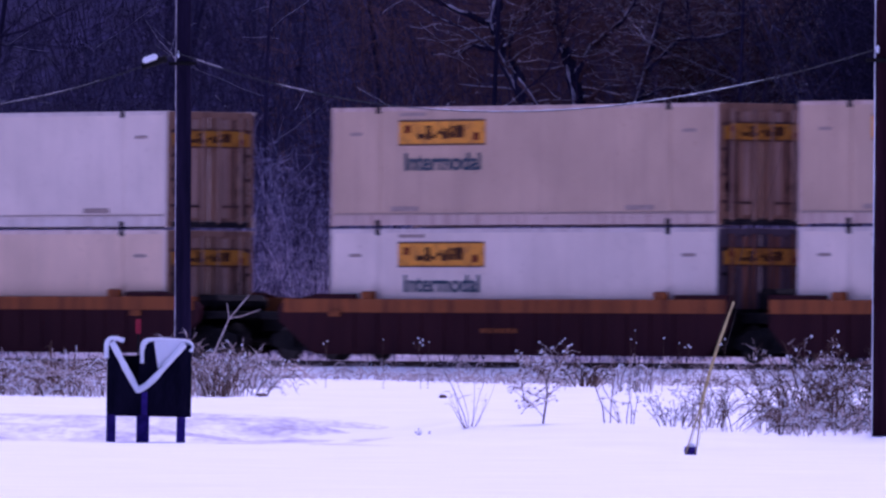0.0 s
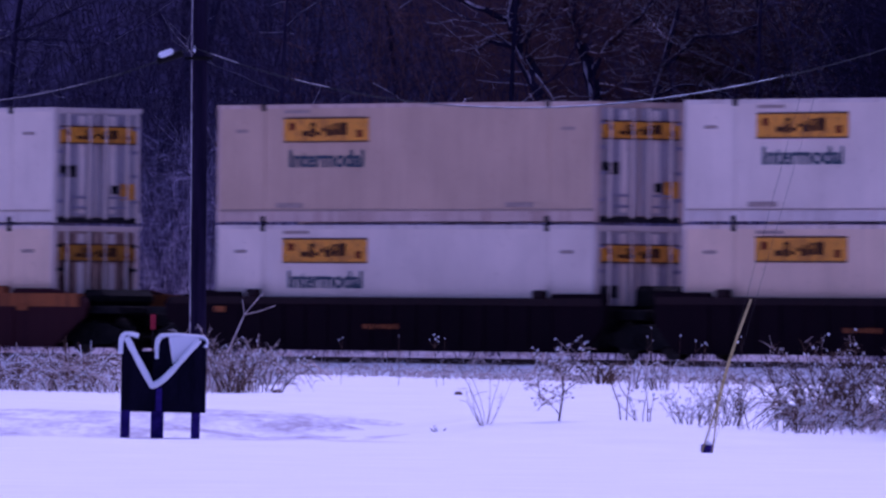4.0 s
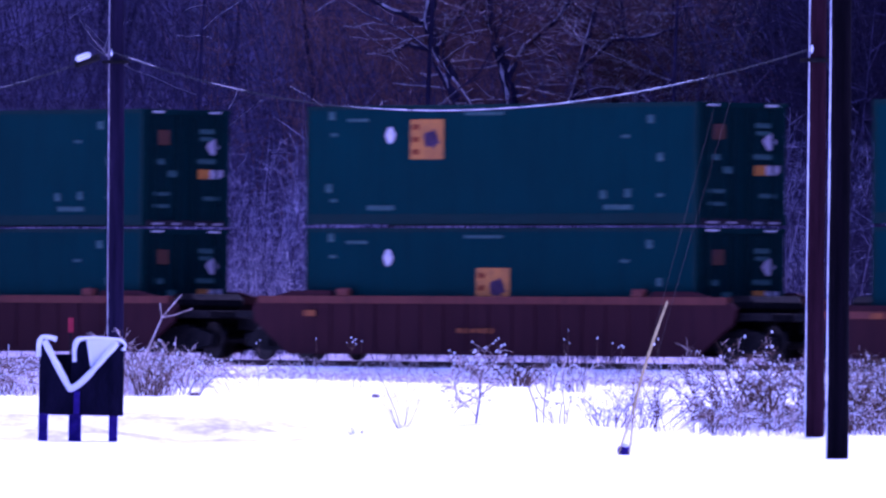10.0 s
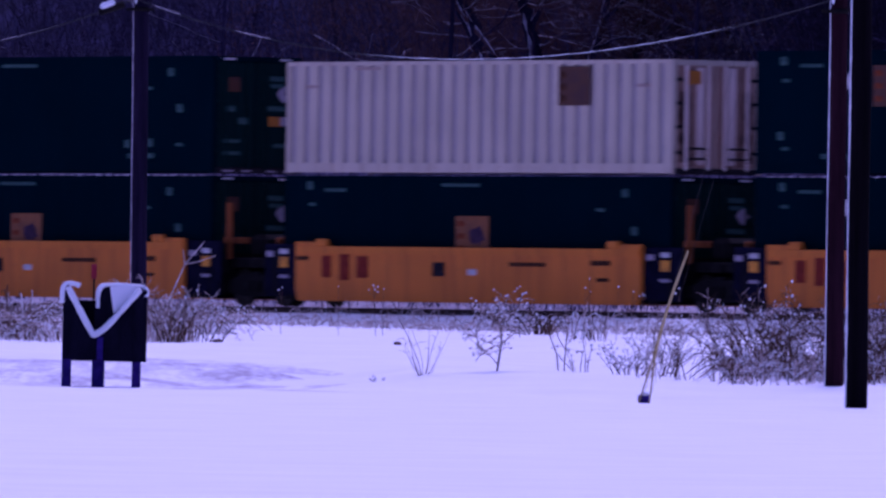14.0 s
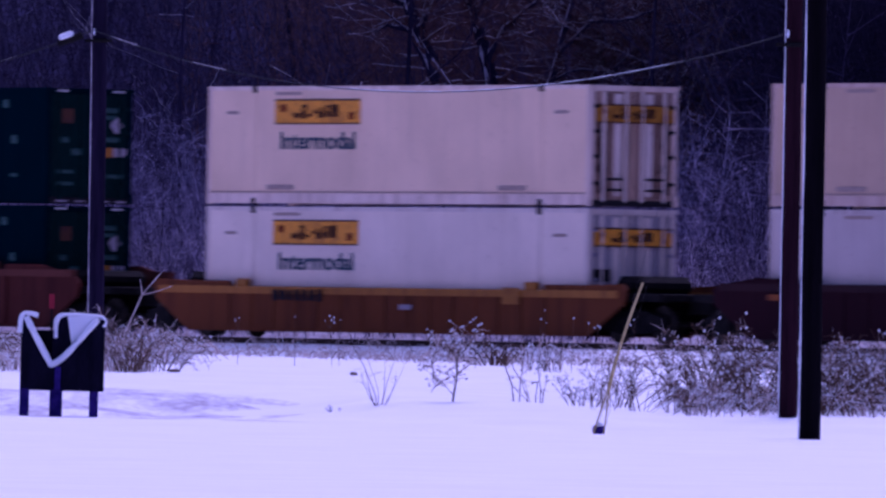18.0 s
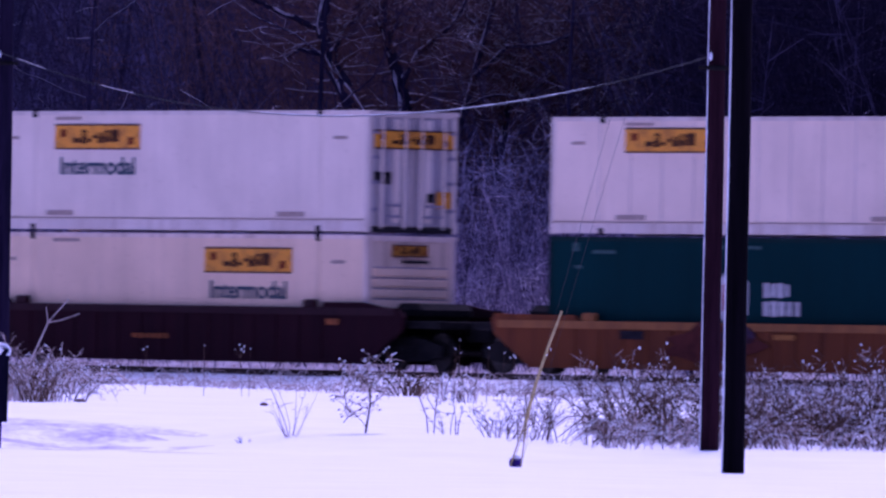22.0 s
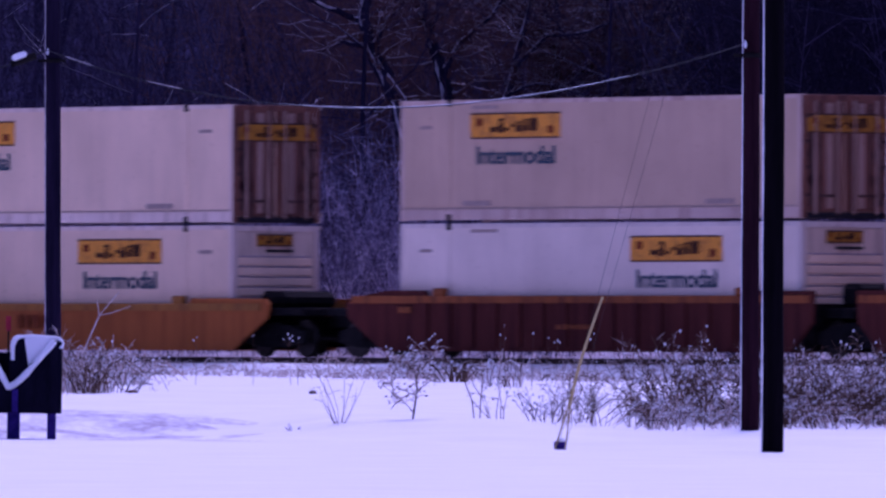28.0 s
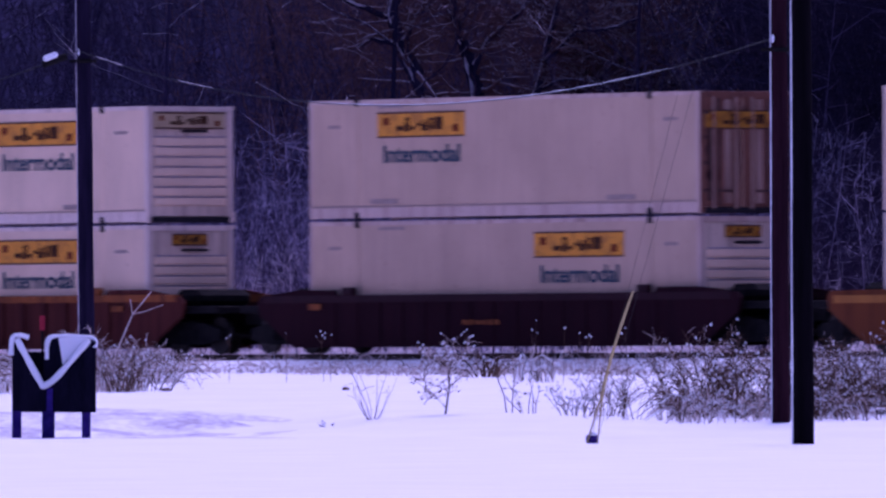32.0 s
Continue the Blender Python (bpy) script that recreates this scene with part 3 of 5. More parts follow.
    ridge([(-0.13, 0.08, hi - 0.42), (-0.13, 0.08, hi - 0.02), (0.1, 0.1, hi + 0.01), (0.45, 0.1, hi), (w, 0.05, hi - 0.02), (w - 0.01, -0.02, hi - 0.2)], 0.045)

    def heap(bm):
        prism(bm, [(0.08, hi - 0.03), (w - 0.1, hi + 0.01), (0.42, lo + 1.02), (0.24, lo + 0.8), (0.16, lo + 0.86)], 0.05, 0.4)
    part("heaped_snow", heap, SNOW_CAP, thing, "snow heaped inside the bin")


make_bin(-5.32, 200.2)


# ---- the train ----
HALF, WIDE, TALL = 8.075, 1.295, 2.9         # half length, half width and height of a container
WORD = {}
MOVERS = []


def word_mesh(text, size, mat):
    if (text, mat.name) not in WORD:
        cu = bpy.data.curves.new("word", 'FONT')
        cu.offset = 0.014
        cu.body, cu.size, cu.extrude, cu.align_x, cu.align_y = text, size, 0.004, 'CENTER', 'CENTER'
        tmp = bpy.data.objects.new("word", cu)
        me = bpy.data.meshes.new_from_object(tmp)
        bpy.data.objects.remove(tmp)
        me.name = "word"
        me.materials.append(mat)
        WORD[text, mat.name] = me
    return WORD[text, mat.name]


SIDE_TURN = Matrix(((-1, 0, 0, 0), (0, 0, 1, 0), (0, 1, 0, 0), (0, 0, 0, 1)))   # flat work onto the side towards the field
END_TURN = Matrix(((0, 0, -1, 0), (-1, 0, 0, 0), (0, 1, 0, 0), (0, 0, 0, 1)))   # and onto the rear end


def on_side(x, z, out=0.0):
    return Matrix.Translation((x, WIDE + out, z)) @ SIDE_TURN


def on_end(y, z, out=0.0):
    return Matrix.Translation((-HALF - out, y, z)) @ END_TURN


def plate(bm, w, h, t=0.012):
    box(bm, -w / 2, w / 2, -h / 2, h / 2, 0, t)


def flat(name, w, h, mat, parent, m, label="", t=0.012):
    return hang(name, mesh_of((name, round(w, 3), round(h, 3), t), lambda bm: plate(bm, w, h, t), mat), parent, label, m)


def bars(seed, w, h, n, mat, parent, m, label=""):
    """Unreadable lettering: a row of upright bars."""
    rnd = random.Random(seed)
    step = w / n
    for i in range(n):
        bw = round(step * rnd.choice((0.5, 0.62, 0.74)), 3)
        hh = round(h * rnd.choice((0.8, 0.9, 1.0)), 3)
        flat("lettering_bar", bw, hh, mat, parent, m @ pose(-w / 2 + (i + 0.5) * step, 0, 0), label, t=0.01)


def stencil(w, h, mat, parent, m):
    """A line of small data, too small to read."""
    flat("stencil_line", round(w, 2), round(h, 2), mat, parent, m, t=0.01)


def sign(parent, m, mat, w=3.64, h=0.62):
    s = hang("sign_board", mesh_of(("sign_board", w, h), lambda bm: plate(bm, w, h, 0.014), mat), parent, "yellow sign board", m)
    # blocky lettering and two small emblems, in plain shapes
    x = -w * 0.28
    for k, (bw, bh, up) in enumerate(((0.085, 0.2, -0.14), (0.06, 0.56, 0.0), (0.05, 0.14, -0.14), (0.045, 0.14, 0.0), (0.07, 0.42, -0.04), (0.065, 0.46, 0.02), (0.085, 0.5, 0.04))):
        flat("lettering_bar", round(w * bw, 3), round(h * bh, 3), INK, s, pose(x + w * bw / 2, up * h, 0.015), t=0.01)
        if k in (1, 4, 5):
            flat("lettering_gap", round(w * bw * 0.3, 3), round(h * 0.16, 3), mat, s, pose(x + w * bw / 2, h * 0.1, 0.0175), t=0.01)
        x += w * (bw + 0.012)
    for a, b, c, d in ((0, h / 2 - 0.02, w, 0.04), (0, -h / 2 + 0.02, w, 0.04)):
        flat("sign_edge", round(c, 3), d, SIGN_BROWN, s, pose(a, b, 0.014), t=0.006)
    flat("mark", w * 0.07, h * 0.3, RUST_LETTER, s, pose(-w * 0.4, 0.14 * h, 0.015), t=0.006)
    flat("mark", w * 0.07, h * 0.3, RUST_LETTER, s, pose(w * 0.4, -0.16 * h, 0.015), t=0.006)
    return s


def shell_build(bm):
    box(bm, -HALF + 0.06, HALF - 0.03, -WIDE + 0.02, WIDE - 0.012, 0.12, TALL - 0.05)


def ribbed_build(bm):
    """A side of upright folds."""
    x, n = -HALF + 0.1, 28
    step = (2 * HALF - 0.2) / n
    pts = [(x, WIDE - 0.012)]
    for i in range(n):
        a = x + i * step
        pts += [(a + step * 0.5, WIDE - 0.012), (a + step * 0.56, WIDE - 0.075), (a + step * 0.84, WIDE - 0.075), (a + step * 0.9, WIDE - 0.012)]
    for side in (1, -1):
        lo = [bm.verts.new((px, py * side, 0.14)) for px, py in pts]
        hi = [bm.verts.new((px, py * side, TALL - 0.06)) for px, py in pts]
        for i in range(len(pts) - 1):
            bm.faces.new((lo[i], lo[i + 1], hi[i + 1], hi[i]))
    box(bm, -HALF + 0.06, HALF - 0.03, -WIDE + 0.08, WIDE - 0.08, 0.12, TALL - 0.05)
    bmesh.ops.recalc_face_normals(bm, faces=bm.faces[:])


def blob(seed, w, h):
    def build(bm):
        rnd = random.Random(seed)
        prism(bm, [(w * math.cos(a) * rnd.uniform(0.6, 1.15), h * math.sin(a) * rnd.uniform(0.55, 1.15)) for a in np.linspace(0, 2 * math.pi, 15)[:-1]], 0, 0.01)
        bmesh.ops.rotate(bm, verts=bm.verts[:], cent=(0, 0, 0), matrix=Matrix.Rotation(radians(-90), 3, 'X'))
    return build


def patch_build(bm):
    """A sprayed patch with a straight top and a ragged foot."""
    prism(bm, [(-1.5, 0.42), (-1.35, 0.12), (-1.0, -0.08), (-0.8, -0.42), (-0.3, -0.38), (0.1, -0.46), (0.85, -0.42), (1.0, -0.1), (1.3, 0.05), (1.45, 0.45), (0.5, 0.38)], 0, 0.01)
    bmesh.ops.rotate(bm, verts=bm.verts[:], cent=(0, 0, 0), matrix=Matrix.Rotation(radians(-90), 3, 'X'))


def diamond_build(bm):
    prism(bm, [(-0.2, 0.0), (-0.05, -0.2), (0.05, -0.2), (0.2, 0.0), (0.05, 0.2), (-0.05, 0.2)], 0, 0.01)
    bmesh.ops.rotate(bm, verts=bm.verts[:], cent=(0, 0, 0), matrix=Matrix.Rotation(radians(-90), 3, 'X'))


def rail_build(z0, z1):
    def build(bm):
        for s in (-1, 1):
            box(bm, -HALF, HALF, s * WIDE - 0.05, s * WIDE + 0.05 - (0.05 if s > 0 else 0), z0, z1)
    return build


def post_build(bm):
    box(bm, -0.07, 0.07, -0.07, 0.07, 0, TALL, 0.012)


def seam_build(bm):
    for x in np.linspace(-HALF + 1.9, HALF - 1.9, 11):
        box(bm, x - 0.012, x + 0.012, WIDE - 0.014, WIDE - 0.004, 0.16, TALL - 0.1)


def make_container(colour, door, label, seams=False, folded=False, coat=None):
    c = tagged(new("shipping_container"), label, "container", "containers on the train")
    paint, trim = WHITES[coat or colour], WHITES[coat] if coat else TRIM[colour]
    hang("shell", mesh_of("folded_shell" if folded else "shell", ribbed_build if folded else shell_build, paint), c)
    hang("bottom_rail", mesh_of("bottom_rail", rail_build(0.02, 0.27), trim), c)
    hang("top_rail", mesh_of("top_rail", rail_build(TALL - 0.1, TALL), trim), c)
    hang("roof", mesh_of("roof", lambda bm: box(bm, -HALF + 0.02, HALF - 0.02, -WIDE + 0.06, WIDE - 0.06, TALL - 0.05, TALL - 0.01), trim), c)
    me = mesh_of("corner_post", post_build, trim)
    for x in (-HALF + 0.07, HALF - 0.07):
        for y in (-WIDE + 0.07, WIDE - 0.068):
            hang("corner_post", me, c, "", pose(x, y, 0))
    if not folded and colour != "green":
        me = mesh_of("lift_post", lambda bm: box(bm, -0.09, 0.09, -0.02, 0.0, 0.28, TALL - 0.05), paint)
        for x in (-6.05, 6.05):
            hang("lift_post", me, c, "", pose(x, WIDE, 0))
        cast = mesh_of("lift_casting", lambda bm: box(bm, -0.1, 0.1, -0.1, 0.012, -0.02, 0.16, 0.015), SEAM)
        for x in (-6.05, 6.05):
            for z in (0.0, TALL - 0.14):
                hang("lift_casting", cast, c, "", pose(x, WIDE, z))
        flat("scuff_line", 2 * HALF - 0.3, 0.03, STENCIL, c, on_side(0, 0.3, -0.004))
    if folded:
        # a grey strip in each fold paints the shading of its faces
        groove = mesh_of("groove_shading", lambda bm: box(bm, -0.07, 0.07, 0, 0.004, 0.15, TALL - 0.07), GRIME_SHADE)
        for i in range(28):
            hang("groove", groove, c, "groove with its shading painted in" if not i else "", pose(-HALF + 0.1 + (i + 0.7) * (2 * HALF - 0.2) / 28, WIDE - 0.074, 0))
    if seams:
        hang("panel_seams", mesh_of("panel_seams", seam_build, WHITES["grey"]), c)
    # small stencilled data
    ink = FAINT if colour == "green" else STENCIL
    if not folded:
        for x, z in ((4.9, 0.42), (-4.9, 0.42)):
            stencil(1.15, 0.12, ink, c, on_side(x, z, -0.006))
    for x, z, w in ((7.0, 2.25, 0.5), (-6.9, 2.25, 0.55), (4.6, 2.72, 1.1)) if colour != "green" else ((5.9, 2.55, 0.9), (6.9, 2.2, 0.3), (-5.2, 2.1, 0.35), (-6.6, 0.7, 0.3), (6.9, 0.6, 0.3), (0.6, 2.68, 1.6)):
        stencil(w, 0.08, ink, c, on_side(x, z, -0.006))
    # rear end: two doors with lock rods, or one wall with level grooves
    style = DOORS[door]
    if door in ("ribbed", "louvred", "tan"):
        wall = hang("end_wall", mesh_of(("end_wall", door), lambda bm: box(bm, -0.03, 0.03, -WIDE + 0.12, WIDE - 0.12, 0.16, TALL - 0.15, 0.008), style), c, "", pose(-HALF + 0.055, 0, 0))
        slat = mesh_of(("slat", door), lambda bm: box(bm, -0.07, -0.028, -WIDE + 0.2, WIDE - 0.2, 0, 0.2, 0.03), style if door == "tan" else WHITES["warm"])
        # dark strips painted as the shadow lines between slats
        groove = mesh_of("groove", lambda bm: box(bm, -0.036, -0.028, -WIDE + 0.22, WIDE - 0.22, 0, 0.03), GRIME_SHADE if door != "tan" else DOORS["dark"])
        for k in range(7):
            hang("slat", slat, wall, "", pose(0, 0, 0.42 + k * 0.25))
            hang("groove", groove, wall, "painted shadow line between slats" if not k else "", pose(0, 0, 0.623 + k * 0.25))
        if door == "tan":
            for y in (-1.0, 0.98):
                hang("corroded_strip", mesh_of("corroded_edge", ragged_build(6, 0.13, 0.7, 1.9, -0.08), CORROSION), wall, "flaking dark red corrosion", pose(0, y, 0))
    else:
        bright = {"clean": PANEL_WHITE, "rusty": PANEL_WHITE, "browned": DOORS["rusty"], "corroded": DOORS["rusty"], "dark": DOORS["corroded"], "green": style}[door]
        iron = {"green": style, "clean": GRIME_SHADE, "corroded": CORROSION, "browned": CORROSION}.get(door, SEAM)
        if door in ("corroded", "browned", "dark"):
            # the surround of the doors has rusted with them
            for y in (-WIDE + 0.07, WIDE - 0.075):
                hang("end_frame_post", mesh_of(("end_frame_post", door), lambda bm: box(bm, -0.012, -0.003, -0.068, 0.068, 0.02, TALL - 0.02), style), c, "", pose(-HALF, y, 0))
            hang("end_frame_head", mesh_of(("end_frame_head", door), lambda bm: box(bm, -0.012, -0.003, -WIDE + 0.14, WIDE - 0.145, TALL - 0.16, TALL - 0.012), style), c, "", pose(-HALF, 0, 0))
        for y in (-0.6, 0.6):
            inner = 1 if y < 0 else -1
            d = hang("door", mesh_of(("door", door), door_build(door), style), c, "", pose(-HALF + 0.055, y, 0))
            for yy in (-0.3 * inner, 0.36 * inner):
                hang("lock_rod", mesh_of(("lock_rod", door), lambda bm: rod(bm, (0, 0, 0.1), (0, 0, TALL - 0.14), 0.042, sides=6), bright), d, "", pose(-0.075, yy, 0))
            hang("door_panel", mesh_of(("door_panel", door), lambda bm: box(bm, -0.062, -0.028, -0.1, 0.1, 0.24, TALL - 0.2, 0.012), bright), d, "pale painted panel" if door in ("clean", "rusty") else "", pose(0, 0.14 * inner, 0))
            if door != "green":
                hang("door_gap", mesh_of("door_gap", lambda bm: box(bm, -0.036, -0.028, -0.035, 0.035, 0.2, TALL - 0.2), GRIME_SHADE if door == "clean" else CORROSION), d, "dark gap beside the panel", pose(0, -0.13 * inner, 0))
                for z in (0.36, 0.62) if door in ("clean", "rusty", "dark") else (0.5,):
                    hang("lock_handle", mesh_of(("lock_handle", door), lambda bm: box(bm, -0.13, -0.09, -0.26, 0.26, 0, 0.06, 0.01), iron), d, "", pose(0, 0, z))
            if door in ("rusty", "browned", "corroded"):
                hang("corroded_strip", mesh_of("corroded_strip", ragged_build(9, 0.14, 0.3, 2.1, -0.045), CORROSION), d, "flaking dark red corrosion", pose(0, -0.36 * inner, 0))
            for z in (0.5, 1.15, 1.75, 2.35):
                hang("hinge", mesh_of(("hinge", door), lambda bm: box(bm, -0.1, -0.028, -0.09, 0.09, 0, 0.09), iron), d, "", pose(0, -0.5 * inner, z))
    # sill coloured dark for the shadow between stacked containers
    hang("door_sill", mesh_of("door_sill", lambda bm: box(bm, -HALF, -HALF + 0.1, -WIDE + 0.1, WIDE - 0.1, 0.0, 0.15), SEAM), c)
    hang("door_header", mesh_of("door_header", lambda bm: box(bm, -HALF, -HALF + 0.1, -WIDE + 0.1, WIDE - 0.1, TALL - 0.14, TALL - 0.005), trim), c)
    end = lambda y, z: on_end(y, z, 0.03)
    if colour == "green":
        for y, z, w, h, ink in ((0.85, 2.83, 0.34, 0.045, PALE), (-0.85, 2.83, 0.34, 0.045, PALE), (0.85, 0.06, 0.34, 0.045, GREY_MARK), (0.3, 0.06, 0.28, 0.04, GREY_MARK), (-0.45, 0.06, 0.28, 0.04, GREY_MARK), (-0.95, 0.06, 0.3, 0.045, GREY_MARK),
                               (0.72, 2.2, 0.42, 0.36, SIGN_BROWN), (-0.6, 2.36, 0.46, 0.12, FAINT), (-0.6, 2.18, 0.4, 0.1, FAINT), (-0.62, 1.62, 0.6, 0.12, FAINT),
                               (0.8, 1.6, 0.3, 0.14, FAINT), (0.4, 1.3, 0.34, 0.16, FAINT), (-0.52, 1.3, 0.34, 0.24, SIGN_ORANGE), (-0.9, 1.3, 0.4, 0.22, GREY_MARK), (0.75, 0.8, 0.5, 0.09, FAINT), (0.75, 0.5, 0.5, 0.09, FAINT), (-0.75, 0.7, 0.5, 0.1, FAINT)):
            flat("end_marking", w, h, ink, c, end(y, z), t=0.008)
        hang("end_badge", mesh_of("end_badge", diamond_build, GREY_MARK), c, "grey diamond-shaped badge", end(-0.8, 1.98))
        for x, z in ((-6.6, 1.6), (-5.3, 0.75), (-6.2, 2.5), (-4.3, 0.72), (7.0, 2.66), (7.1, 0.9)):
            flat("side_mark", 0.26, 0.2, FAINT, c, on_side(x, z, -0.006), t=0.01)
    elif colour == "bone":
        flat("end_placard", 0.42, 0.34, SIGN_ORANGE, c, end(0.7, TALL - 0.45))
    elif door in ("ribbed", "tan", "louvred"):
        wide, tall = {"ribbed": (1.05, 0.3), "tan": (1.0, 0.32), "louvred": (2.1, 0.42)}[door]
        sign(c, end(0.05, TALL - 0.36), SIGN_DULL if door != "louvred" else SIGN_FADED, wide, tall)
        stencil(0.8, 0.07, SEAM, c, end(-0.1, TALL - 0.62))
    else:
        sign(c, end(0.0, TALL - 0.68), SIGN_DULL if door in ("rusty", "browned", "corroded", "dark") else SIGN_YELLOW, 2.3, 0.46)
        if door == "clean":
            flat("end_placard", 0.5, 0.3, SEAM, c, end(0.9, 1.3))
            flat("end_placard", 0.42, 0.4, SIGN_YELLOW, c, end(-0.9, 0.8))
            flat("end_placard", 0.2, 0.22, SEAM, c, end(-0.52, 0.85))
    return c


def ragged_build(seed, half, z0, z1, out):
    """A ragged upright strip on the end of a container."""
    def build(bm):
        rnd = random.Random(seed)
        zs = np.linspace(z0, z1, 10)
        edge = [(half * rnd.uniform(0.45, 1.1), float(z)) for z in zs] + [(-half * rnd.uniform(0.45, 1.1), float(z)) for z in zs[::-1]]
        prism(bm, edge, 0.0, 0.02)
        bmesh.ops.rotate(bm, verts=bm.verts[:], cent=(0, 0, 0), matrix=Matrix.Rotation(radians(90), 3, 'Z'))
        bmesh.ops.translate(bm, verts=bm.verts[:], vec=(out + 0.02, 0, 0))
    return build


def door_build(door):
    def build(bm):
        box(bm, -0.03, 0.03, -0.57, 0.57, 0.16, TALL - 0.15, 0.008)
    return build


def white_box(colour, door, at, word=True, faded=False, seams=False):
    name = {"cool": "bluish-white", "warm": "off-white", "white": "chalky white", "pink": "grimy tan-white", "grey": "dull grey-white"}[colour]
    rear = {"clean": "white doors", "rusty": "rust-streaked doors", "browned": "rust-brown doors", "corroded": "rusted doors", "ribbed": "ribbed doors", "louvred": "white ribbed doors", "tan": "brown ribbed doors", "dark": "dark stained doors"}[door]
    c = make_container(colour, door, f"{name} steel freight container with yellow sign and {rear}", seams)
    x = {"front": HALF - 4.74, "rear": -HALF + 4.9}[at]
    sign(c, on_side(x, TALL - (0.63 if word else 0.58), -0.004), SIGN_FADED if faded else SIGN_YELLOW)
    if colour == "cool":
        for k, (dx, dz) in enumerate(((5.2, 1.9), (5.1, 0.75), (9.2, 1.2))):
            hang("smudge", mesh_of(("smudge", k), blob(60 + k, 0.1, 0.17), GRIME_SHADE), c, "grey smudge of soot" if not k else "", on_side(HALF - 2.6 - dx, dz, -0.013))
    if word:
        w = hang("lettering", word_mesh("Intermodal", 0.66, TEAL), c, "teal lettering reading Intermodal", on_side(x - 0.02, TALL - 1.36, 0.002))
        w.scale = (1.12, 0.9, 1)
    return c


def green_box(at=None, oval=None, logo=None, dim=False, coat=None):
    c = make_container("green", "green", "dark green freight container with " + ("white badges" if logo else "orange placards and pale markings"), coat=coat)
    if at is not None:
        p = flat("placard", 1.38, 0.96, {True: SIGN_BROWN, "half": SIGN_RUST}.get(dim, SIGN_ORANGE), c, on_side(HALF - at, TALL - (1.45 if 7 < at < 9 else 0.83), 0.0), "square placard")
        for k in range(3):
            flat("mark", 0.3, 0.13, RUST_LETTER, p, pose(-0.46, -0.3 + 0.3 * k, 0.013), t=0.006)
        hang("emblem", mesh_of("emblem", blob(3, 0.36, 0.27), GRIME_DARK), p, "dim purple emblem", pose(0.22, 0.0, 0.013))
    if oval is not None:
        b = hang("badge", mesh_of("end_badge", diamond_build, PALE), c, "pale diamond-shaped badge", on_side(HALF - oval, TALL - 0.72, 0.0))
        b.scale = (1.05, 1.0, 1)
    if logo is not None:
        def hexagon(bm):
            prism(bm, [(-0.62, -0.36), (0, -0.68), (0.62, -0.36), (0.62, 0.36), (0, 0.68), (-0.62, 0.36)], 0, 0.012)
            bmesh.ops.rotate(bm, verts=bm.verts[:], cent=(0, 0, 0), matrix=Matrix.Rotation(radians(-90), 3, 'X'))
        b = hang("badge", mesh_of("hexagon_badge", hexagon, PALE), c, "white six-sided badge with a red emblem", on_side(HALF - logo, TALL - 1.38, 0.0))
        for ex in (-0.2, 0.2):
            flat("emblem_stroke", 0.2, 0.62, RED, b, pose(ex, 0, 0.013), t=0.006)
        flat("emblem_stroke", 0.3, 0.14, RED, b, pose(0, 0, 0.013), t=0.005)
        bars(11, 1.05, 0.34, 4, PALE, c, on_side(HALF - logo - 1.75, TALL - 1.2, 0.0), "white lettering")
        bars(12, 1.5, 0.36, 5, PALE, c, on_side(HALF - logo - 1.95, TALL - 1.62, 0.0), "white lettering")
    return c


def folded_box():
    c = make_container("bone", "rusty", "bone-white corrugated freight container with a brown placard", folded=True)
    p = flat("placard", 1.3, 1.0, SIGN_BROWN, c, on_side(HALF - 12.15, TALL - 0.66, 0.0), "brown square placard")
    for k in range(3):
        flat("mark", 0.26, 0.16, INK, p, pose(-0.48, -0.32 + 0.3 * k, 0.013), t=0.006)
    return c




def make_truck(parent, x):
    """A four-wheel truck under one end of a car."""
    t = hang("truck", mesh_of("bolster", lambda bm: (box(bm, -0.22, 0.22, -1.1, 1.1, 0.42, 0.85, 0.03), box(bm, -0.35, 0.35, -0.4, 0.4, 0.85, 1.0)), UNDERGEAR), parent, "black four-wheel truck", pose(x, 0, 0))

    def frame_side(bm):
        prism(bm, [(-1.25, 0.36), (-0.5, 0.24), (0.5, 0.24), (1.25, 0.36), (1.28, 0.62), (0.55, 0.78), (-0.55, 0.78), (-1.28, 0.62)], -0.07, 0.07)
        for i in range(4):
            rod(bm, (-0.24 + i * 0.16, 0.09, 0.34), (-0.24 + i * 0.16, 0.09, 0.62), 0.055, sides=8)

    def wheelset(bm):
        for y in (-0.75, 0.75):
            rod(bm, (0, y - 0.06, 0.46), (0, y + 0.06, 0.46), 0.455, sides=22)
            rod(bm, (0, y - 0.085, 0.46), (0, y + 0.085, 0.46), 0.2, sides=14)
        rod(bm, (0, -1.05, 0.46), (0, 1.05, 0.46), 0.08, sides=10)
    for y in (-1.02, 1.02):
        hang("side_frame", mesh_of("side_frame", frame_side, UNDERGEAR), t, "", pose(0, y, 0))
    for wx in (-0.88, 0.88):
        hang("wheelset", mesh_of("wheelset", wheelset, WHEEL_STEEL), t, "", pose(wx, 0, 0))


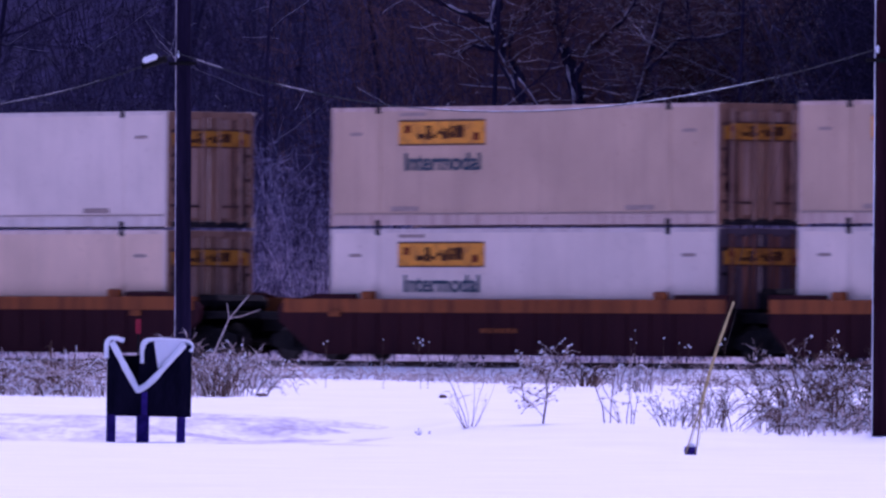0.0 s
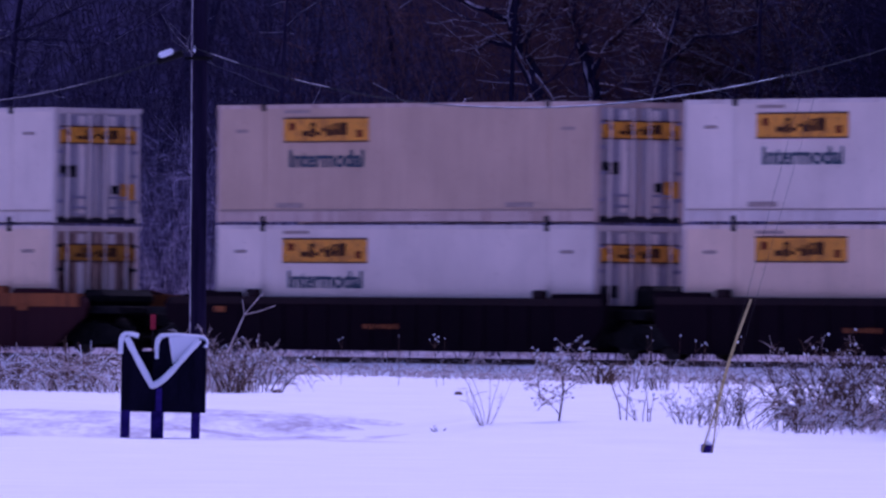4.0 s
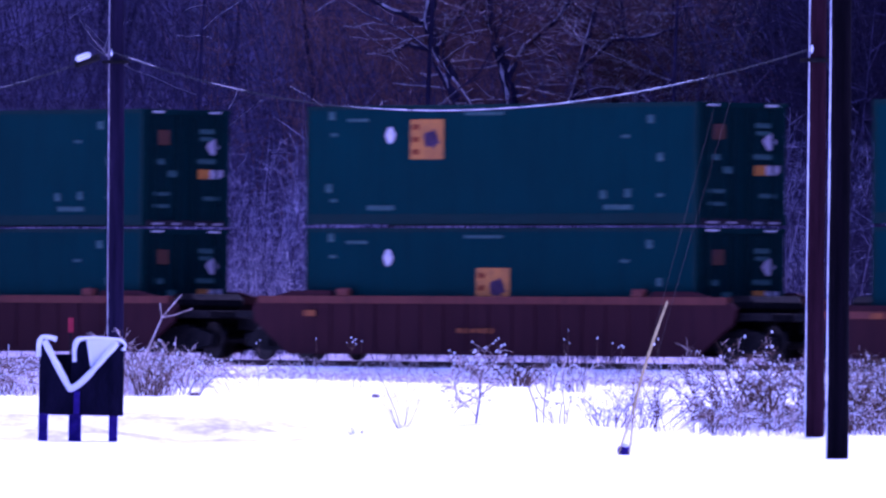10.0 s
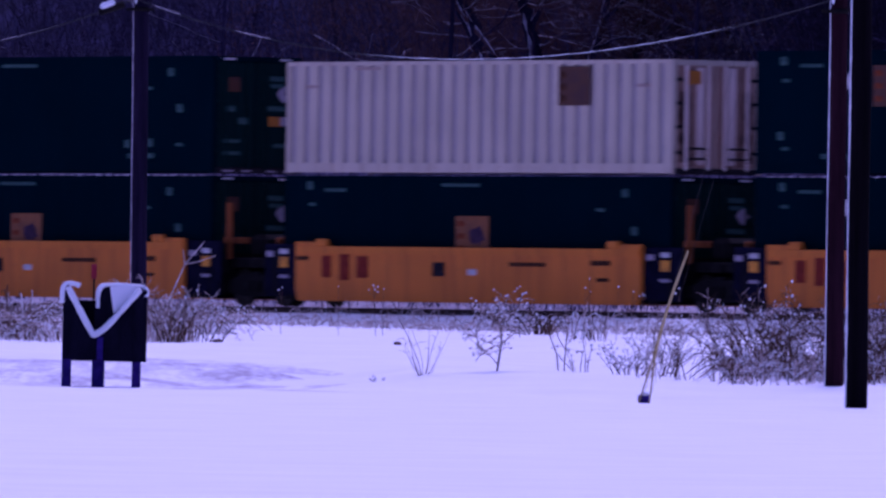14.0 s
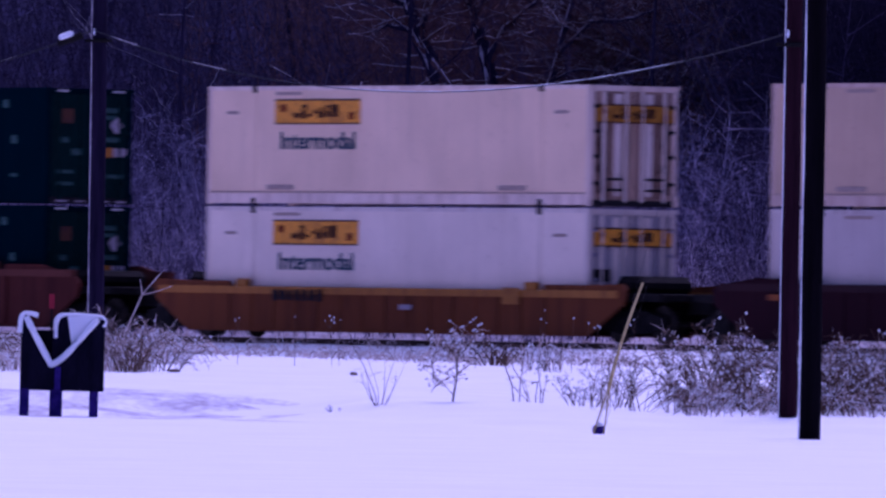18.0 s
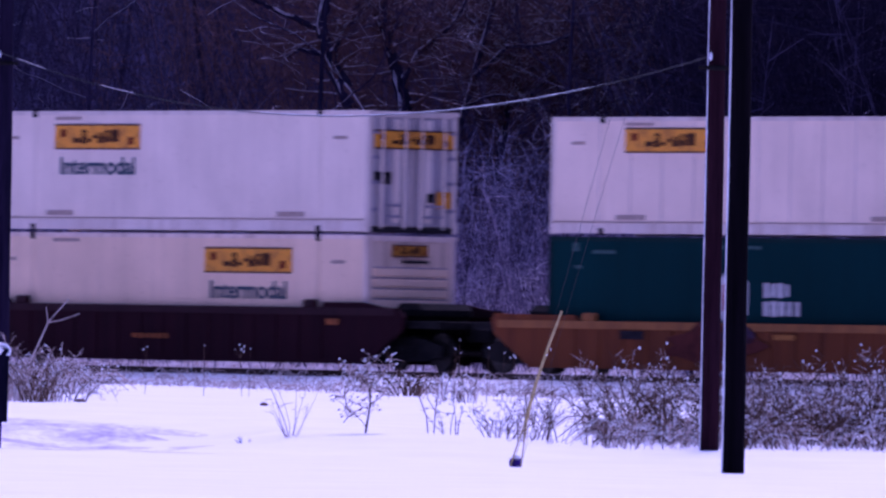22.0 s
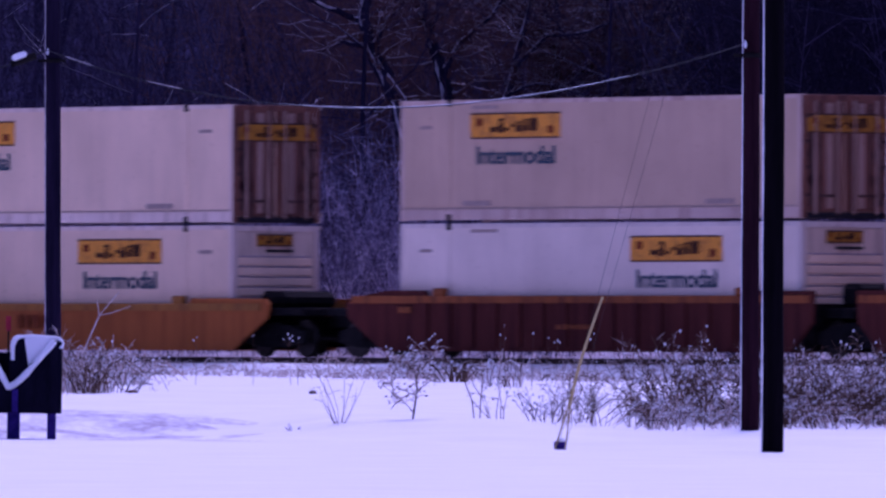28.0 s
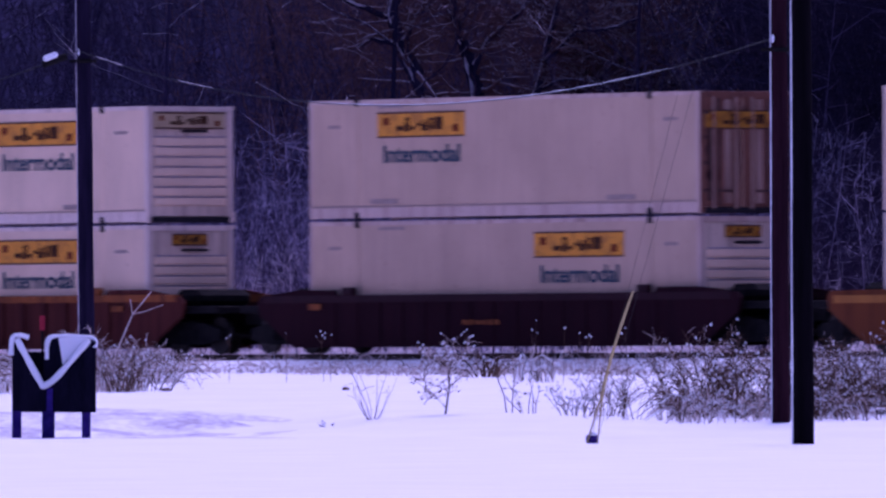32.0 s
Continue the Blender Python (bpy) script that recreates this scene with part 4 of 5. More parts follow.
def make_car(colour, chord, front, rear, label, top=1.5):
    """One well of a double-stack car. front and rear: 'end' with its own truck and coupler, 'joint' with a shared truck behind it, 'over' carried by the next unit."""
    car = tagged(new("well_car"), label, "well car", "well cars of the train")
    body, edge = WELLS[colour], CHORDS[chord]
    low = 0.16

    def half(kind, sgn):
        if kind == "end":
            return [(sgn * (HALF + 0.35), low), (sgn * (HALF + 1.8), 0.95), (sgn * (HALF + 1.9), 1.28), (sgn * (HALF + 1.75), 1.42), (sgn * (HALF + 0.2), top + 0.14), (sgn * (HALF - 1.4), top + 0.14), (sgn * (HALF - 1.5), top)]
        if colour != "yellow":
            return [(sgn * (HALF - 0.1), low), (sgn * (HALF + 0.75), 0.85), (sgn * (HALF + 0.8), top + 0.12), (sgn * (HALF - 1.4), top + 0.12), (sgn * (HALF - 1.5), top)]
        return [(sgn * (HALF - 0.95), low), (sgn * (HALF - 0.85), 0.5), (sgn * (HALF - 0.85), top + 0.12), (sgn * (HALF - 1.9), top + 0.12), (sgn * (HALF - 2.0), top)]
    outline = half(front, 1) + half(rear, -1)[::-1]

    def side(bm):
        prism(bm, outline, -0.05, 0.05)
    def strip(bm):
        inner = -0.9 if colour == "yellow" else 0.7
        x0 = HALF + (1.6 if front == "end" else inner)
        x1 = HALF + (1.6 if rear == "end" else inner)
        box(bm, -x1, x0, -0.09, 0.09, top - (0.32 if chord == "brown" and colour == "brown" else 0.17), top + 0.012)
    for y in (1.5, -1.5):
        hang("side_sill", mesh_of(("side_sill", front, rear, top, colour == "yellow"), side, body), car, "", pose(0, y, 0))
        hang("chord", mesh_of(("chord", front, rear, top, colour == "yellow", colour == "brown"), strip, edge), car, "worn top chord" if colour != chord else "", pose(0, y, 0))
    wide, proud = (0.16, 0.075) if colour == "reddish" else (0.05, 0.03)
    rib = mesh_of(("rib", top, wide), lambda bm: box(bm, -wide, wide, 0, proud, low + 0.1, top - 0.16, 0.01), body)
    if colour not in ("yellow", "ochre"):
        for i in range(15):
            hang("rib", rib, car, "", pose(-6.65 + i * 0.95, 1.55, 0))
    guide = mesh_of(("corner_guide", top), lambda bm: box(bm, -0.24, 0.24, -0.07, 0.1, top, top + 0.2, 0.04), edge)
    for x in (-6.1, 6.1):
        hang("corner_guide", guide, car, "", pose(x, 1.5, 0))
    beam = mesh_of("cross_beam", lambda bm: box(bm, -0.2, 0.2, -1.44, 1.44, low + 0.03, low + 0.14), UNDERGEAR)
    for x in (-7.6, -6, -3, 0, 3, 6, 7.6):
        hang("cross_beam", beam, car, "", pose(x, 0, 0))
    for kind, sgn in ((front, 1), (rear, -1)):
        if kind == "end":
            def deck(bm, sgn=sgn):
                a, b = sorted((sgn * (HALF + 0.1), sgn * (HALF + 3.0)))
                box(bm, a, b, -1.3, 1.3, 1.02, 1.2, 0.02)
                a, b = sorted((sgn * (HALF + 2.6), sgn * (HALF + 3.56)))
                box(bm, a, b, -0.2, 0.2, 0.72, 1.04, 0.03)
                a, b = sorted((sgn * (HALF + 0.12), sgn * (HALF + 0.3)))
                box(bm, a, b, -1.3, 1.3, 0.3, 1.3)
                a, b = sorted((sgn * (HALF + 0.45), sgn * (HALF + 1.5)))
                box(bm, a, b, -0.85, 0.85, 1.18, 1.62, 0.15)
            hang("end_platform", mesh_of(("end_platform", sgn), deck, UNDERGEAR), car, "black end platform with coupler")
            make_truck(car, sgn * (HALF + 1.55))
        else:
            def joint(bm, sgn=sgn):
                a, b = sorted((sgn * (HALF + 0.1), sgn * (HALF + 1.6)))
                box(bm, a, b, -0.95, 0.95, 0.95, 1.2, 0.03)
                a, b = sorted((sgn * (HALF + 0.08), sgn * (HALF + 0.3)))
                box(bm, a, b, -1.44, 1.44, 0.3, 1.3)
                a, b = sorted((sgn * (HALF + 0.6), sgn * (HALF + 1.3)))
                box(bm, a, b, -0.6, 0.6, 1.18, 1.78, 0.12)
            hang("end_platform", mesh_of(("joint", sgn), joint, UNDERGEAR), car, "black articulated joint")
            if colour == "yellow":
                a, b = sorted((sgn * (HALF - 0.84), sgn * (HALF + 0.62)))
                panel = part("end_panel", lambda bm, a=a, b=b: box(bm, a, b, 1.36, 1.44, 0.26, top + 0.06, 0.02), NAVY, car, "dark blue end panel")
                side = Matrix.Translation((sgn * (HALF - 0.1), 1.442, 0)) @ SIDE_TURN
                flat("reflector", 0.36, 0.26, SIGN_YELLOW, panel, side @ pose(0.1, 1.1, 0), "orange reflector plate")
                stencil(0.36, 0.12, PALE, panel, side @ pose(0.1, 1.36, 0))
                stencil(0.3, 0.14, GREY_MARK, panel, side @ pose(-0.5, 1.3, 0))
                stencil(0.4, 0.08, GREY_MARK, panel, side @ pose(0.1, 0.75, 0))
                for y in (-1.05, 0.95):
                    part("end_post", lambda bm: box(bm, -0.07, 0.07, -0.07, 0.07, 1.15, 2.55, 0.02), CHORDS["brown"], car, "rusty end post", ("end_post",), pose(sgn * (HALF + 0.3), y, 0))
                part("end_rail", lambda bm: box(bm, -0.06, 0.06, -1.2, 1.2, 1.55, 1.7, 0.02), CHORDS["brown"], car, "rusty end rail", ("end_rail",), pose(sgn * (HALF + 0.45), 0, 0))
            if kind == "joint":
                make_truck(car, sgn * 9.7)
    return car


def car_marks(car, kind, unit):
    out = 0.056 if kind == "yellow" else 0.13
    def at(x, z):
        return Matrix.Translation((x, 1.5 + out, z)) @ SIDE_TURN
    if kind == "yellow":
        if unit == 1:
            p = flat("data_plate", 3.0, 0.32, SEAM, car, at(5.0, 1.18), "dark plate with pale lettering")
            bars(21, 2.7, 0.17, 9, PALE, p, pose(0, 0, 0.013))
        else:
            bars(22, 2.3, 0.66, 3, RED_LETTER, car, at(5.1, 1.0), "large red lettering")
        flat("mark", 0.5, 0.34, SEAM, car, at(1.1, 0.96))
        stencil(1.5, 0.1, INK, car, at(-2.6, 1.1))
        stencil(0.8, 0.12, INK, car, at(-5.6, 1.15))
        stencil(0.5, 0.1, INK, car, at(6.9, 1.2))
        stencil(0.5, 0.09, INK, car, at(-5.7, 0.75))
        flat("mark", 0.35, 0.14, PALE, car, at(-0.3, 0.9))
    elif kind == "gold_single":
        p = flat("data_plate", 2.4, 0.26, SEAM, car, at(4.6, 1.0))
        bars(27, 2.1, 0.14, 8, GREY_MARK, p, pose(0, 0, 0.013))
        bars(28, 1.5, 0.34, 4, RUST_LETTER, car, at(0.2, 0.86), "red lettering")
    elif kind == "graffiti":
        hang("painted_patch", mesh_of("painted_patch", patch_build, GREY_MARK), car, "pale spray-painted patch", at(1.3, 0.95))
        bars(31, 2.0, 0.4, 4, GREY_MARK, car, at(-2.2, 0.8), "pale spray-painted shapes")
        hang("painted_spot", mesh_of("painted_spot", blob(8, 0.3, 0.2), SIGN_ORANGE), car, "orange sprayed spot", at(-2.4, 0.95))
    elif kind == "patched":
        hang("painted_patch", mesh_of("sprayed_patch", blob(15, 2.0, 0.5), WELLS["reddish"]), car, "dark maroon sprayed patch", at(1.2, 0.74))
        hang("painted_patch", mesh_of("sprayed_patch_small", blob(16, 0.8, 0.3), GRIME_DARK), car, "dim purple sprayed patch", at(0.2, 0.95))
        flat("mark", 0.8, 0.12, CHORDS["gold"], car, at(-1.6, 0.95))
        stencil(0.9, 0.2, SEAM, car, at(4.3, 0.95))
    elif kind == "worn":
        bars(34, 2.2, 0.3, 7, SEAM, car, at(3.6, 1.05))
        flat("mark", 0.7, 0.4, CHORDS["gold"], car, at(-5.4, 1.1))
        flat("mark", 0.5, 0.12, GREY_MARK, car, at(-1.0, 0.8))
    else:
        flat("mark", 0.5, 0.14, CHORDS["brown"], car, at(7.4 if unit else -7.2, 1.15))
        bars(35, 1.6, 0.12, 6, CHORDS["brown"], car, at(0.4, 0.75))


def W(colour, door, at, **k):
    return lambda: white_box(colour, door, at, **k)


def G(at=None, oval=None, logo=None, dim=False, coat=None):
    return lambda: green_box(at, oval, logo, dim, coat)


# centre at 0 s, car paint, chord, front, rear, upper container, lower container, car markings
TRAIN = [
    (18.87, "brown", "brown", "over", "end", W("cool", "browned", "front"), W("warm", "browned", "front"), ""),
    (-4.47, "brown", "brown", "end", "joint", W("pink", "browned", "front"), W("cool", "dark", "front"), ""),
    (-23.81, "brown", "brown", "over", "joint", W("pink", "browned", "front"), W("cool", "dark", "rear"), ""),
    (-43.22, "brown", "brown", "over", "end", W("cool", "clean", "front"), W("warm", "rusty", "front"), ""),
    (-66.67, "black", "black", "end", "joint", W("pink", "clean", "front"), W("cool", "clean", "front"), ""),
    (-86.4, "black", "black", "over", "joint", W("cool", "clean", "front"), W("warm", "rusty", "front", word=False), ""),
    (-105.85, "black", "black", "over", "end", W("cool", "clean", "front"), W("warm", "rusty", "front"), ""),
    (-129.13, "orange", "orange", "end", "end", G(12.2), G(8.35, 3.8), "worn"),
    (-152.53, "brown", "reddish", "end", "end", G(5.0, 3.6, dim=True), G(4.7), ""),
    (-175.8, "brown", "reddish", "end", "end", G(5.1, 3.55), G(7.9, 3.5), ""),
    (-198.84, "brown", "reddish", "end", "end", G(logo=7.5), G(logo=7.5), ""),
    (-222.27, "yellow", "yellow", "end", "joint", G(5.1, 3.65, dim=True, coat="night"), G(7.9, 3.5, dim="half", coat="night"), "yellow"),
    (-241.61, "yellow", "yellow", "over", "joint", folded_box, G(8.0, dim="half", coat="night"), "yellow"),
    (-261.11, "yellow", "yellow", "over", "end", G(5.3, 3.7, dim=True, coat="night"), G(8.0, 3.6, dim="half", coat="night"), "yellow"),
    (-284.35, "reddish", "reddish", "end", "end", G(None, 3.65, coat="night"), G(4.95, 3.6, dim="half", coat="night"), "graffiti"),
    (-307.65, "orange", "gold", "end", "end", W("warm", "rusty", "front"), W("cool", "clean", "front"), "worn"),
    (-331.09, "maroon", "maroon", "end", "joint", W("pink", "tan", "rear"), W("grey", "ribbed", "rear"), ""),
    (-350.32, "maroon", "maroon", "over", "joint", W("cool", "clean", "front"), W("warm", "clean", "front"), ""),
    (-369.61, "maroon", "maroon", "over", "end", W("cool", "clean", "front"), W("warm", "ribbed", "rear"), ""),
    (-393.12, "orange", "orange", "end", "end", W("white", "rusty", "front", word=False, seams=True), G(logo=7.15), "patched"),
    (-416.54, "reddish", "gold", "end", "end", W("warm", "clean", "front", faded=True), W("cool", "ribbed", "rear", faded=True), ""),
    (-439.75, "maroon", "maroon", "end", "end", W("cool", "clean", "front"), W("warm", "ribbed", "rear"), ""),
    (-463.18, "ochre", "gold", "end", "end", W("warm", "corroded", "front"), W("warm", "ribbed", "rear"), "gold_single"),
    (-486.43, "reddish", "brown", "end", "joint", W("pink", "corroded", "front"), W("cool", "ribbed", "rear"), ""),
    (-505.89, "reddish", "brown", "over", "joint", W("cool", "clean", "front"), W("warm", "ribbed", "rear"), ""),
    (-525.43, "reddish", "brown", "over", "end", W("warm", "louvred", "rear"), W("warm", "ribbed", "rear"), ""),
    (-548.62, "maroon", "maroon", "end", "end", W("pink", "corroded", "front"), W("pink", "ribbed", "rear"), ""),
    (-572.0, "orange", "gold", "end", "end", W("warm", "clean", "front"), W("cool", "ribbed", "front"), "worn"),
]
SILLS = [1.55, 1.5, 1.5, 1.5, 1.45, 1.5, 1.5, 1.3, 1.54, 1.56, 1.25, 1.55, 1.48, 1.5, 1.6, 1.25, 1.46, 1.52, 1.48, 1.25, 1.25, 1.42, 1.3, 1.48, 1.48, 1.48, 1.42, 1.3]
LABELS = {"ochre": "dull ochre", "brown": "rust-brown", "maroon": "dark maroon", "black": "blackened maroon", "orange": "worn orange", "yellow": "bright yellow", "reddish": "red-brown"}


def make_train():
    for i, (s, paint, chord, front, rear, upper, lower, marks) in enumerate(TRAIN):
        car = make_car(paint, chord, front, rear, f"{LABELS[paint]} double-stack well car carrying two containers", SILLS[i])
        car_marks(car, marks, 1 if front == "end" else 0)
        MOVERS.append((car, s, 0.0))
        low, high = lower(), upper()
        if upper is folded_box or marks == "patched":
            high.scale = (1, 1, 0.94)    # a nine-foot box
        if paint == "yellow" and upper is not folded_box:
            def crust(bm):
                rnd = random.Random(4)
                for k in range(37):
                    x = -HALF + 0.3 + k * 0.42 + rnd.uniform(-0.03, 0.03)
                    box(bm, x, x + rnd.uniform(0.17, 0.25), WIDE - 0.02, WIDE + 0.012, TALL - 0.012, TALL + 0.018)
            tagged(hang("snow_crust", mesh_of("snow_crust", crust, DULL_SNOW), low, "broken line of crusted snow"), kind="stuff")
        MOVERS.append((low, s, 0.325))
        MOVERS.append((high, s, 0.325 + TALL + 0.062))


make_train()


# ---- woods ----
def grow(bark, snow, p, way, r, length, level, rnd, spread=0.9, droop=0.0, snow_on=0.6, cap=1.0):
    """A limb with its side limbs; snow lies on those that are not steep."""
    steps = 5 if level < 2 else 3
    pts, radii = [p.copy()], [r]
    d = way.normalized()
    for i in range(steps):
        bend = 0.2 + 0.08 * level
        d = (d + Vector((rnd.uniform(-bend, bend), rnd.uniform(-bend, bend), rnd.uniform(-bend, bend) + 0.06 - droop))).normalized()
        p = p + d * (length / steps)
        pts.append(p.copy())
        radii.append(max(0.009, r * (1 - 0.72 * (i + 1) / steps)))
        if level < 3 and (i > 0 or level > 0):
            for _ in range((1, 2, 2)[level] if level else rnd.choice((1, 2))):
                side = Vector((rnd.uniform(-1, 1), rnd.uniform(-0.7, 0.7), rnd.uniform(-0.25, 0.75))).normalized()
                grow(bark, snow, p.copy(), d * (1 - spread * 0.6) + side * spread, radii[-1] * rnd.uniform(0.42, 0.68), length * rnd.uniform(0.38, 0.62), level + 1, rnd, spread, droop, snow_on, cap)
    tubes(*bark, pts, radii, 6 if level == 0 else 4 if level < 3 else 3)
    flatness = 1 - abs((pts[-1] - pts[0]).normalized().z)
    if level and rnd.random() < snow_on * (0.35 + flatness) * (0.3 if level > 2 else 1):
        k = len(pts) if level > 1 else len(pts)
        tubes(*snow, [q + Vector((0, -0.2 * rr, rr * 0.75 + 0.005)) for q, rr in zip(pts[:k], radii)], [max(0.008, rr * 0.62) * cap for rr in radii[:k]], 3)


def make_tree(seed, height, r, lean, label, snow_on=0.6, spread=0.9, droop=0.0, bark_mat=None, cap=1.0):
    rnd = random.Random(seed)
    bark, snow = ([], []), ([], [])
    p, d = Vector((0, 0, -0.6)), Vector((lean, 0, 1)).normalized()
    pts, radii = [p.copy()], [r * 1.25]
    n = 9
    for i in range(n):
        d = (d + Vector((rnd.uniform(-0.1, 0.1), rnd.uniform(-0.1, 0.1), 0.05))).normalized()
        p = p + d * (height / n)
        pts.append(p.copy())
        radii.append(r * (1 - 0.75 * (i + 1) / n))
        if i >= 2:
            for _ in range(2 if i < 5 else 3):
                a = rnd.uniform(0, 2 * math.pi)
                side = Vector((math.cos(a), math.sin(a) * 0.8, rnd.uniform(0.1, 0.9)))
                grow(bark, snow, p.copy(), side, radii[-1] * rnd.uniform(0.35, 0.6), height * rnd.uniform(0.16, 0.3), 1, rnd, spread, droop, snow_on, cap)
    stem = ([], [])
    tubes(*stem, pts, radii, 8)
    tree = tagged(new("bare_tree"), label, "tree", "trees behind the railway")
    hang("trunk", raw_mesh("trunk", *stem, bark_mat or BARK), tree)
    tagged(hang("crown", raw_mesh("crown", *bark, bark_mat or BARK), tree), kind="stuff")
    tagged(hang("clinging_snow", raw_mesh("clinging_snow", *snow, DULL_SNOW), tree, "snow lying along the branches"), kind="stuff")
    return tree


def make_old_tree(label, limbs, seed, twigs=3):
    """A crooked old tree: main limbs given by a few bends each, dressed with side twigs and snow."""
    rnd = random.Random(seed)
    tree = tagged(new("old_tree"), label, "tree", "trees behind the railway")
    crown, snow, cover_snow = ([], []), ([], []), ([], [])
    for k, (r, bends) in enumerate(limbs):
        pts = []
        for (x0, z0), (x1, z1) in zip(bends, bends[1:]):
            for i in range(4):
                f = i / 4
                pts.append(Vector((x0 + (x1 - x0) * f + rnd.uniform(-0.04, 0.04), rnd.uniform(-0.1, 0.1) * k, z0 + (z1 - z0) * f + rnd.uniform(-0.03, 0.03))))
        pts.append(Vector((bends[-1][0], 0, bends[-1][1])))
        radii = [r * (1 - 0.65 * i / len(pts)) for i in range(len(pts))]
        bark = ([], [])
        tubes(*bark, pts, radii, 8)
        hang("trunk" if k == 0 else "limb", raw_mesh("limb", *bark, BARK), tree)
        cover = [(p + Vector((-0.5 * q, -0.5 * q, 0.55 * q)), q * 0.6) for p, q in zip(pts, radii)]
        n0 = 0 if k else 6
        if len(cover) - n0 > 2:
            tubes(*cover_snow, [c[0] for c in cover[n0:]], [max(0.014, c[1] * rnd.uniform(0.5, 1.0)) for c in cover[n0:]], 4)
        for p, q in zip(pts[3:], radii[3:]):
            if p.z < 5.5:
                continue
            for _ in range(twigs):
                way = Vector((rnd.uniform(-1, 1), rnd.uniform(-0.6, 0.6), rnd.uniform(-0.3, 0.9)))
                grow(crown, snow, p.copy(), way, q * rnd.uniform(0.25, 0.45), rnd.uniform(0.7, 1.8), 2, rnd, 1.0, 0.02, 0.75, 0.8)
    tagged(hang("crown", raw_mesh("crown", *crown, RED_TWIG), tree), kind="stuff")
    tagged(hang("clinging_snow", raw_mesh("clinging_snow", *snow, DULL_SNOW), tree, "snow lying along the branches"), kind="stuff")
    tagged(hang("limb_snow", raw_mesh("limb_snow", *cover_snow, DULL_SNOW), tree, "snow on the main limbs"), kind="stuff")
    return tree


def stand_old(tree, x, y):
    tree.matrix_world = pose(x, y, 0.0)


stand_old(make_old_tree("leaning old tree with snow on its crooked limbs", [
    (0.34, [(1.5, 3.0), (0.75, 6.4), (0.0, 8.7), (-0.7, 10.2), (-0.95, 11.0), (-0.6, 13.6)]),
    (0.09, [(-0.7, 10.2), (-1.5, 10.35), (-2.1, 10.1)]),
    (0.1, [(-0.95, 10.9), (-1.9, 11.3), (-3.2, 11.9), (-4.4, 12.3)]),
    (0.09, [(-0.7, 10.2), (-0.3, 10.9), (0.05, 11.4), (0.2, 12.6)]),
], 71), 2.3, 351.2)
stand_old(make_old_tree("old tree with forking snow-lined limbs", [
    (0.27, [(0.6, 3.0), (0.25, 6.4), (0.0, 8.9), (-0.3, 10.1), (-0.6, 10.8), (-0.75, 12.6)]),
    (0.1, [(-0.1, 9.6), (0.4, 10.4), (0.9, 10.8), (1.3, 11.2), (1.9, 12.4)]),
    (0.07, [(-0.6, 10.8), (-1.0, 11.6), (-1.1, 12.8)]),
], 72), 3.7, 352.5)
stand_old(make_old_tree("slim old tree with a sweeping snow-lined limb", [
    (0.15, [(-0.6, 3.0), (-0.2, 7.5), (0.35, 9.6), (0.8, 11.2), (1.0, 13.5)]),
    (0.08, [(0.35, 9.7), (1.3, 10.6), (2.3, 10.7), (3.1, 11.0)]),
    (0.06, [(0.7, 10.9), (0.1, 11.6), (-0.3, 12.6)]),
    (0.05, [(0.1, 8.9), (1.0, 9.3), (2.0, 9.2)]),
], 73), 5.2, 355.0)

stand_old(make_old_tree("broad old tree with curling snow-dusted limbs", [
    (0.15, [(-0.5, 3.0), (-0.3, 7.0), (0.0, 8.9), (0.25, 10.4), (0.1, 12.4)]),
    (0.08, [(0.0, 8.9), (0.9, 9.6), (1.5, 10.6), (1.7, 12.2)]),
    (0.07, [(0.2, 10.2), (-0.7, 10.9), (-1.3, 11.2), (-1.6, 12.2)]),
    (0.06, [(0.9, 9.6), (1.9, 9.8), (2.7, 10.3), (3.0, 11.4)]),
    (0.05, [(-0.2, 8.2), (-0.9, 8.9), (-1.2, 9.8)]),
    (0.05, [(0.4, 9.2), (1.2, 8.9), (2.2, 9.2), (2.9, 9.1)]),
], 74, 8), 6.6, 356.0)
stand_old(make_old_tree("slender old tree with a tangled russet crown", [
    (0.1, [(0.4, 3.0), (0.2, 7.0), (0.0, 9.2), (-0.3, 11.0), (-0.2, 13.0)]),
    (0.06, [(0.0, 9.0), (0.7, 10.0), (0.9, 11.4), (1.3, 12.6)]),
    (0.05, [(-0.1, 9.6), (-0.9, 10.2), (-1.6, 11.3)]),
    (0.04, [(0.1, 8.4), (0.8, 8.8), (1.3, 9.6)]),
], 75, 9), 9.0, 358.0)
KINDS = [make_tree(100 + k, 16 + (k % 3) * 2, 0.07 + 0.018 * (k % 4), (-0.08, 0.05, 0.1, -0.03, 0.02, -0.12)[k], "tall bare tree with dark bark in the woods", 0.2, 0.8, 0.0, BARK if k % 2 else TWIG) for k in range(6)]
rnd = random.Random(5)
placed = 0
for i in range(400):
    y = rnd.uniform(326, 470)
    x = rnd.uniform(-24, 30) * y / 380
    y = deep(y)
    if track_q(x, y) > -22:
        continue
    m = pose(x, y, ground_z(x, y) - 0.2, rnd.uniform(-3, 3), rnd.uniform(-5, 5), rnd.uniform(0, 360))
    k = KINDS[i % 6]
    if placed < 6:
        KINDS[placed].matrix_world = m
    else:
        copy_thing(k, m)
    placed += 1
    if placed >= 56:
        break


